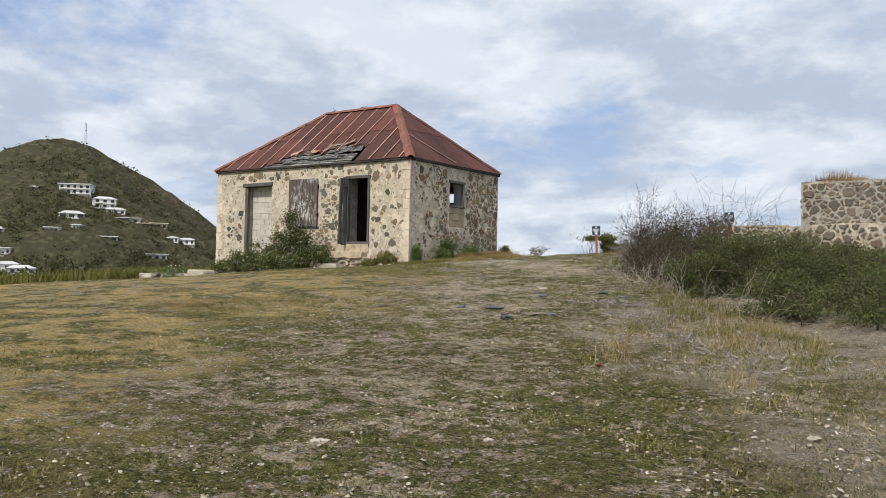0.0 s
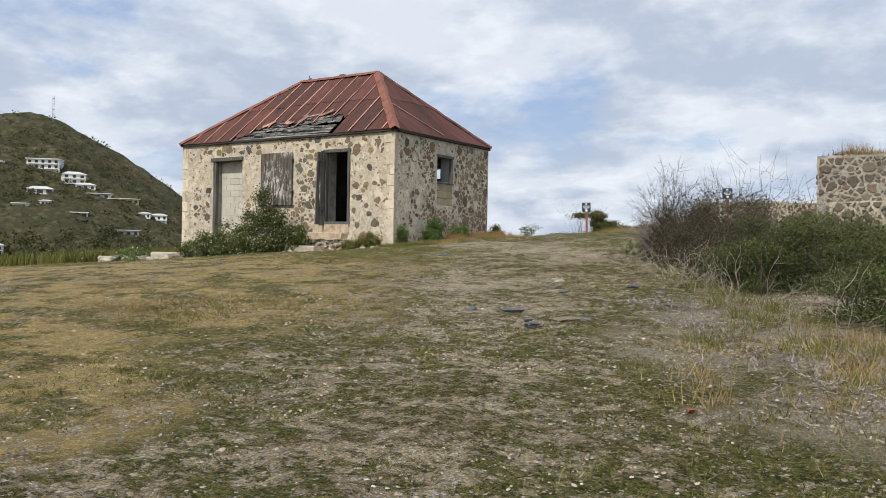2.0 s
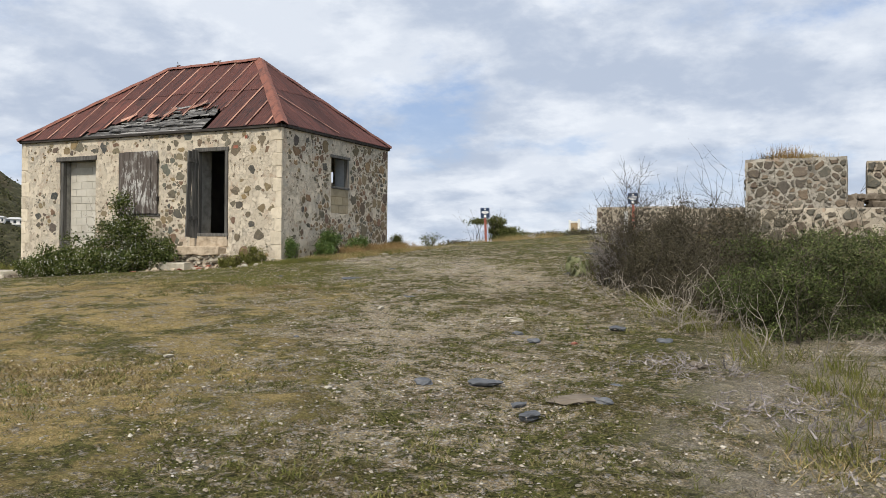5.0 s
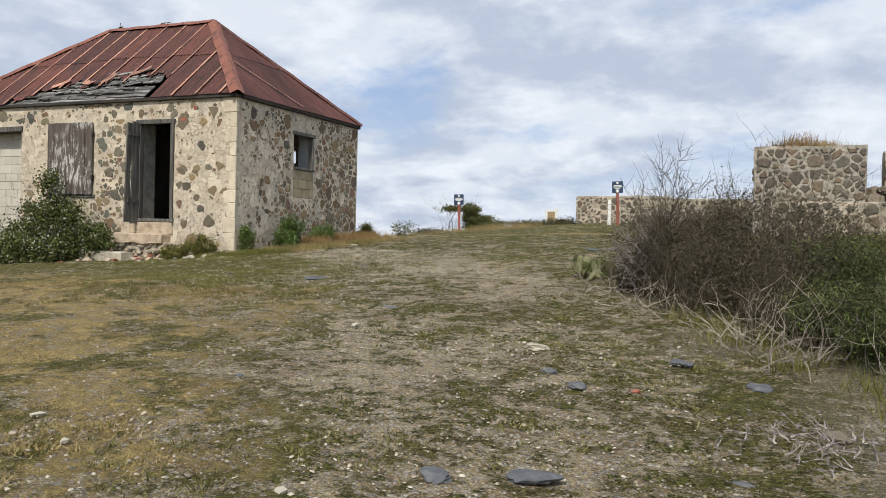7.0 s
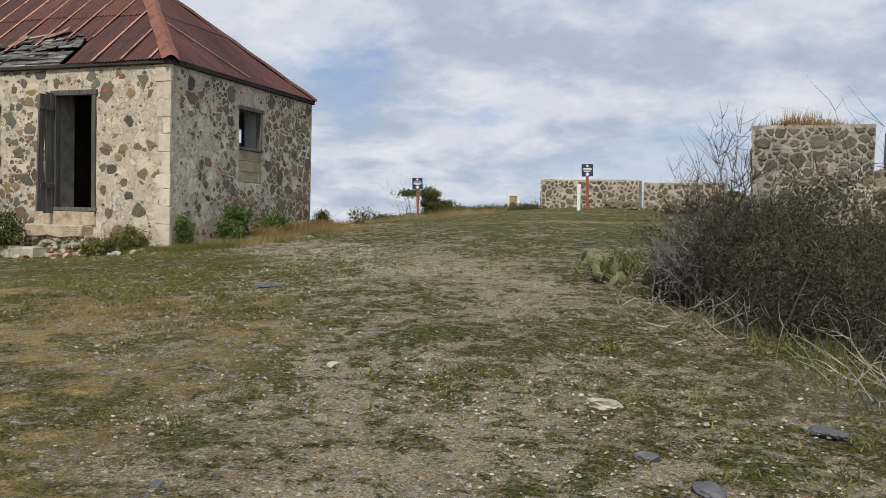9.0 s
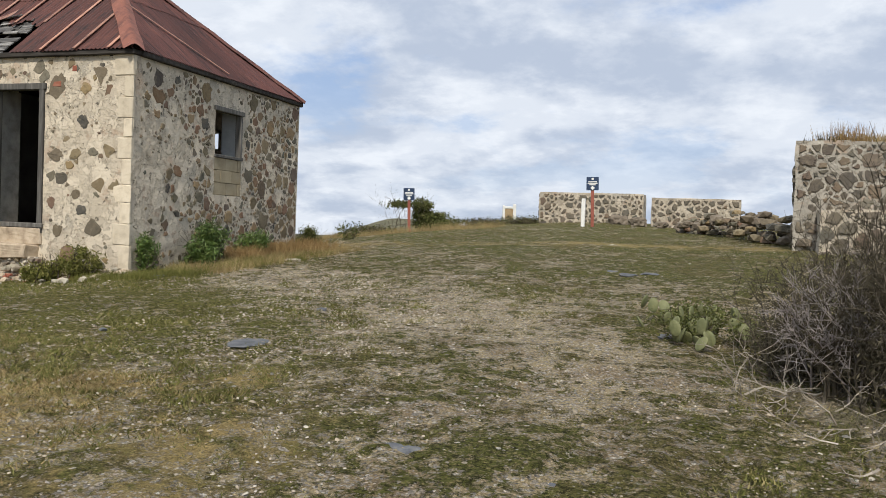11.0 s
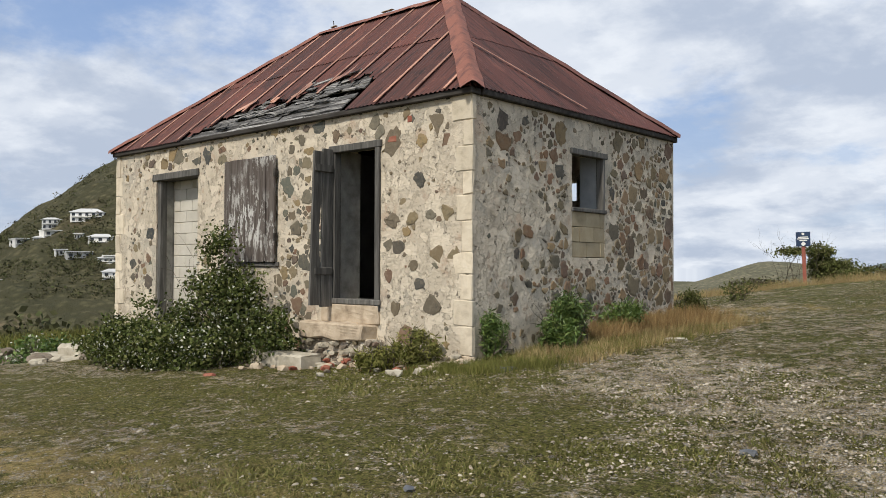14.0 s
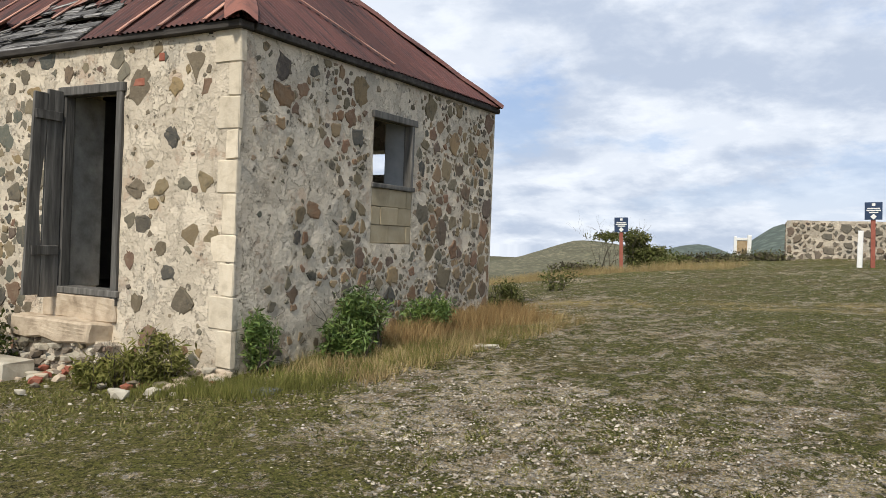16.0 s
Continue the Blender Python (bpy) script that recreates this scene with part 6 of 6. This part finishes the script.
def island_stone():
    k = Nodes("small_rubble_stone", 0.85)
    col = k.ramp(k.n("ShaderNodeNewGeometry").outputs["Random Per Island"], spread(0, (0.10, 0.095, 0.078), (0.20, 0.155, 0.098), (0.145, 0.135, 0.10), (0.25, 0.195, 0.125), (0.085, 0.082, 0.07), (0.21, 0.14, 0.095), (0.28, 0.22, 0.15)))
    col = k.mix(k.span(k.noise(14, 7, 0.7), 0.4, 0.7, 0, 0.5), col, (0.26, 0.23, 0.18))
    return k.done(col, k.noise(24, 7, 0.7), 0.7, 0.02)


SMALLSTONE = island_stone()
free_front = clear_of([(-2.72, -1.56, 0.1, 2.78), (-7.5, -6.0, -0.3, 2.74), (-5.25, -3.8, 1.05, 2.8), (-0.36, 0.2, -1, 4), (-9.2, -8.66, -1, 4), (-3.0, -1.6, -0.4, 0.56)], 0.0)


def front_keep(u, v, r):
    """Bare stone shows between shutter and door, along the top, low down and beside the walled-up door; elsewhere plaster holds."""
    if not free_front(u, v, r):
        return False
    bare = 0.20 if r < 0.045 else 0.04
    if -3.9 < u < -2.7:
        bare = 0.95
    if -1.60 < u < -1.40:
        bare = 0.55
    if -8.4 < u < -7.45 and 0.5 < v < 1.75:
        bare = 0.85
    if -6.05 < u < -5.3 and v < 1.4:
        bare = 0.5
    if v > 2.80:
        bare = 0.55
    if v < 0.25:
        bare = 0.65
    return random.random() < bare


FRONT_STONES = ((-0.85, 2.68, 0.11, 0.09), (-0.42, 2.64, 0.10, 0.09), (-0.87, 2.18, 0.10, 0.10), (-1.18, 1.91, 0.09, 0.05), (-1.37, 1.69, 0.14, 0.11), (-1.02, 1.70, 0.11, 0.10),
                (-0.69, 1.72, 0.09, 0.08), (-0.44, 1.74, 0.11, 0.09), (-1.12, 1.51, 0.08, 0.07), (-1.27, 1.30, 0.13, 0.12), (-1.00, 1.08, 0.13, 0.09), (-0.63, 1.05, 0.13, 0.07),
                (-0.30, 1.15, 0.15, 0.13), (-0.88, 0.83, 0.09, 0.09), (-0.66, 0.58, 0.19, 0.14), (-1.32, 0.49, 0.09, 0.13), (-1.08, 0.17, 0.21, 0.20), (-1.44, 0.95, 0.07, 0.10),
                (-2.51, 2.90, 0.12, 0.08), (-3.29, 2.91, 0.11, 0.09), (-5.36, 2.80, 0.14, 0.08), (-5.39, 2.97, 0.12, 0.06), (-6.10, 2.85, 0.20, 0.07), (-7.20, 2.87, 0.16, 0.11), (-7.64, 2.92, 0.17, 0.08))
lay_stones(front_wall, (0, 0, 0), (1, 0, 0), (0, -1, 0), -8.62, -0.2, -0.45, 3.14, 1500, 0.007, 0.006, front_keep, STONE, small=0.020, big=0.19, seeds=FRONT_STONES)
free_side = clear_of([(2.10, 3.08, 1.15, 2.8), (-0.2, 0.16, -1, 4)], 0.0)


def side_keep(u, v, r):
    """The far half is bare rubble, the near half mostly plastered."""
    bare = 0.24 if r < 0.06 else 0.10
    if u > 2.95 or (u > 1.75 and v < 1.2):
        bare = 0.84
    elif 1.4 < u < 2.1:
        bare = 0.6
    elif v > 2.25 or v < 0.35:
        bare = 0.55
    if 1.9 < u < 3.2 and v > 2.75:
        bare = 0.15
    return free_side(u, v, r) and random.random() < bare


SIDE_STONES = ((1.07, 2.98, 0.11, 0.08), (0.91, 2.75, 0.10, 0.10), (1.52, 3.02, 0.07, 0.08), (1.64, 2.73, 0.08, 0.08), (0.31, 2.47, 0.09, 0.08), (1.22, 2.35, 0.09, 0.06), (1.13, 1.53, 0.13, 0.15),
               (0.90, 1.48, 0.10, 0.12), (0.88, 1.24, 0.10, 0.08), (1.07, 1.11, 0.11, 0.08), (1.44, 1.09, 0.09, 0.09), (0.77, 0.77, 0.09, 0.08), (1.16, 0.84, 0.11, 0.05), (2.03, 0.78, 0.16, 0.13),
               (1.81, 1.48, 0.12, 0.10), (1.84, 2.38, 0.19, 0.08), (3.64, 2.73, 0.17, 0.08), (4.21, 2.24, 0.23, 0.09), (4.41, 1.93, 0.19, 0.13), (4.03, 1.50, 0.17, 0.09),
               (4.71, 1.03, 0.13, 0.18), (3.85, 0.79, 0.18, 0.22), (2.65, 0.81, 0.21, 0.12), (4.57, 0.73, 0.19, 0.09), (2.60, 0.57, 0.21, 0.12))
lay_stones(side_wall, (0, 0, 0), (0, 1, 0), (1, 0, 0), 0.16, D - 0.06, -0.1, 3.12, 1100, 0.015, 0.009, side_keep, BROWNSTONE, small=0.03, big=0.22, seeds=SIDE_STONES)
for u, v in ((-1.50, 2.70), (-1.1, 2.93)):
    boxed("brick", (u, -0.012, v), (u + (0.20 if v < 2.8 else 0.09), 0.05, v + 0.085), BRICK, front_wall, 0.008)
every = lambda u, v, r: random.random() < 0.93
RUINSTONE = stone_material("ruin_stone", (0.085, 0.082, 0.07), (0.17, 0.145, 0.11), (0.125, 0.12, 0.10), (0.20, 0.15, 0.105), (0.10, 0.095, 0.082), (0.15, 0.11, 0.085), (0.19, 0.175, 0.14))
lay_stones(tower_core, (0, 7.62, 0), (1, 0, 0), (0, -1, 0), 9.8, 12.2, 0.95, 2.70, 120, 0.024, 0.02, every, RUINSTONE, small=0.06, big=0.21)
lay_stones(tower_core, (9.72, 7.62, 0), (0.186, 0.983, 0), (-0.983, 0.186, 0), 0.08, 2.30, 0.9, 2.68, 70, 0.024, 0.03, every, RUINSTONE, small=0.06, big=0.20)
lay_stones(plinth_core, (0, 7.05, 0), (1, 0, 0), (0, -1, 0), 10.2, 16.0, 0.1, 1.38, 140, 0.036, 0.03, every, RUINSTONE, small=0.08, big=0.24)
lay_stones(pillar_core, (0, 9.15, 0), (1, 0, 0), (0, -1, 0), 12.75, 16.3, 1.3, 2.74, 90, 0.024, 0.03, every, RUINSTONE, small=0.09, big=0.24)
lay_stones(bastion_core, (0, 23.7, 0), (1, 0, 0), (0, -1, 0), 1.5, 5.58, 0.9, 2.34, 120, 0.040, 0.03, every, RUINSTONE, small=0.08, big=0.21)
lay_stones(bastion_core, (1.42, 0, 0), (0, 1, 0), (-1, 0, 0), 23.75, 25.1, 0.9, 2.32, 34, 0.040, 0.03, every, RUINSTONE, small=0.09, big=0.21)
lay_stones(curtain_core, (0, 20.3, 0), (1, 0, 0), (0, -1, 0), 6.2, 9.1, 0.9, 2.06, 76, 0.040, 0.03, every, RUINSTONE, small=0.08, big=0.21)

# dry grass on top of the tower
def tuft(x, y, z, n, h, mat, name, label):
    p = np.stack([x + rng.normal(scale=0.22, size=n), y + rng.normal(scale=0.15, size=n), np.full(n, z)], 1)
    tip = p + np.stack([rng.normal(scale=0.25, size=n) * h, rng.normal(scale=0.25, size=n) * h, h * rng.uniform(0.4, 1.2, n)], 1)
    s = np.stack([np.full(n, 0.006), np.zeros(n), np.zeros(n)], 1)
    tagged(soup(name, np.stack([p - s, p + s, tip], 1).reshape(-1, 3), 3, mat), label, "grass", kind="stuff")


tuft(10.75, 7.9, 2.75, 260, 0.40, RUSSET, "grass_tuft", "russet dry grass tuft on top of the tower")
tuft(11.3, 7.95, 2.75, 380, 0.20, STRAW, "grass_tuft", "straw grass on top of the tower")
tuft(10.4, 7.9, 2.75, 160, 0.22, LEAF_DRY, "grass_tuft", "brown dry grass on top of the tower")
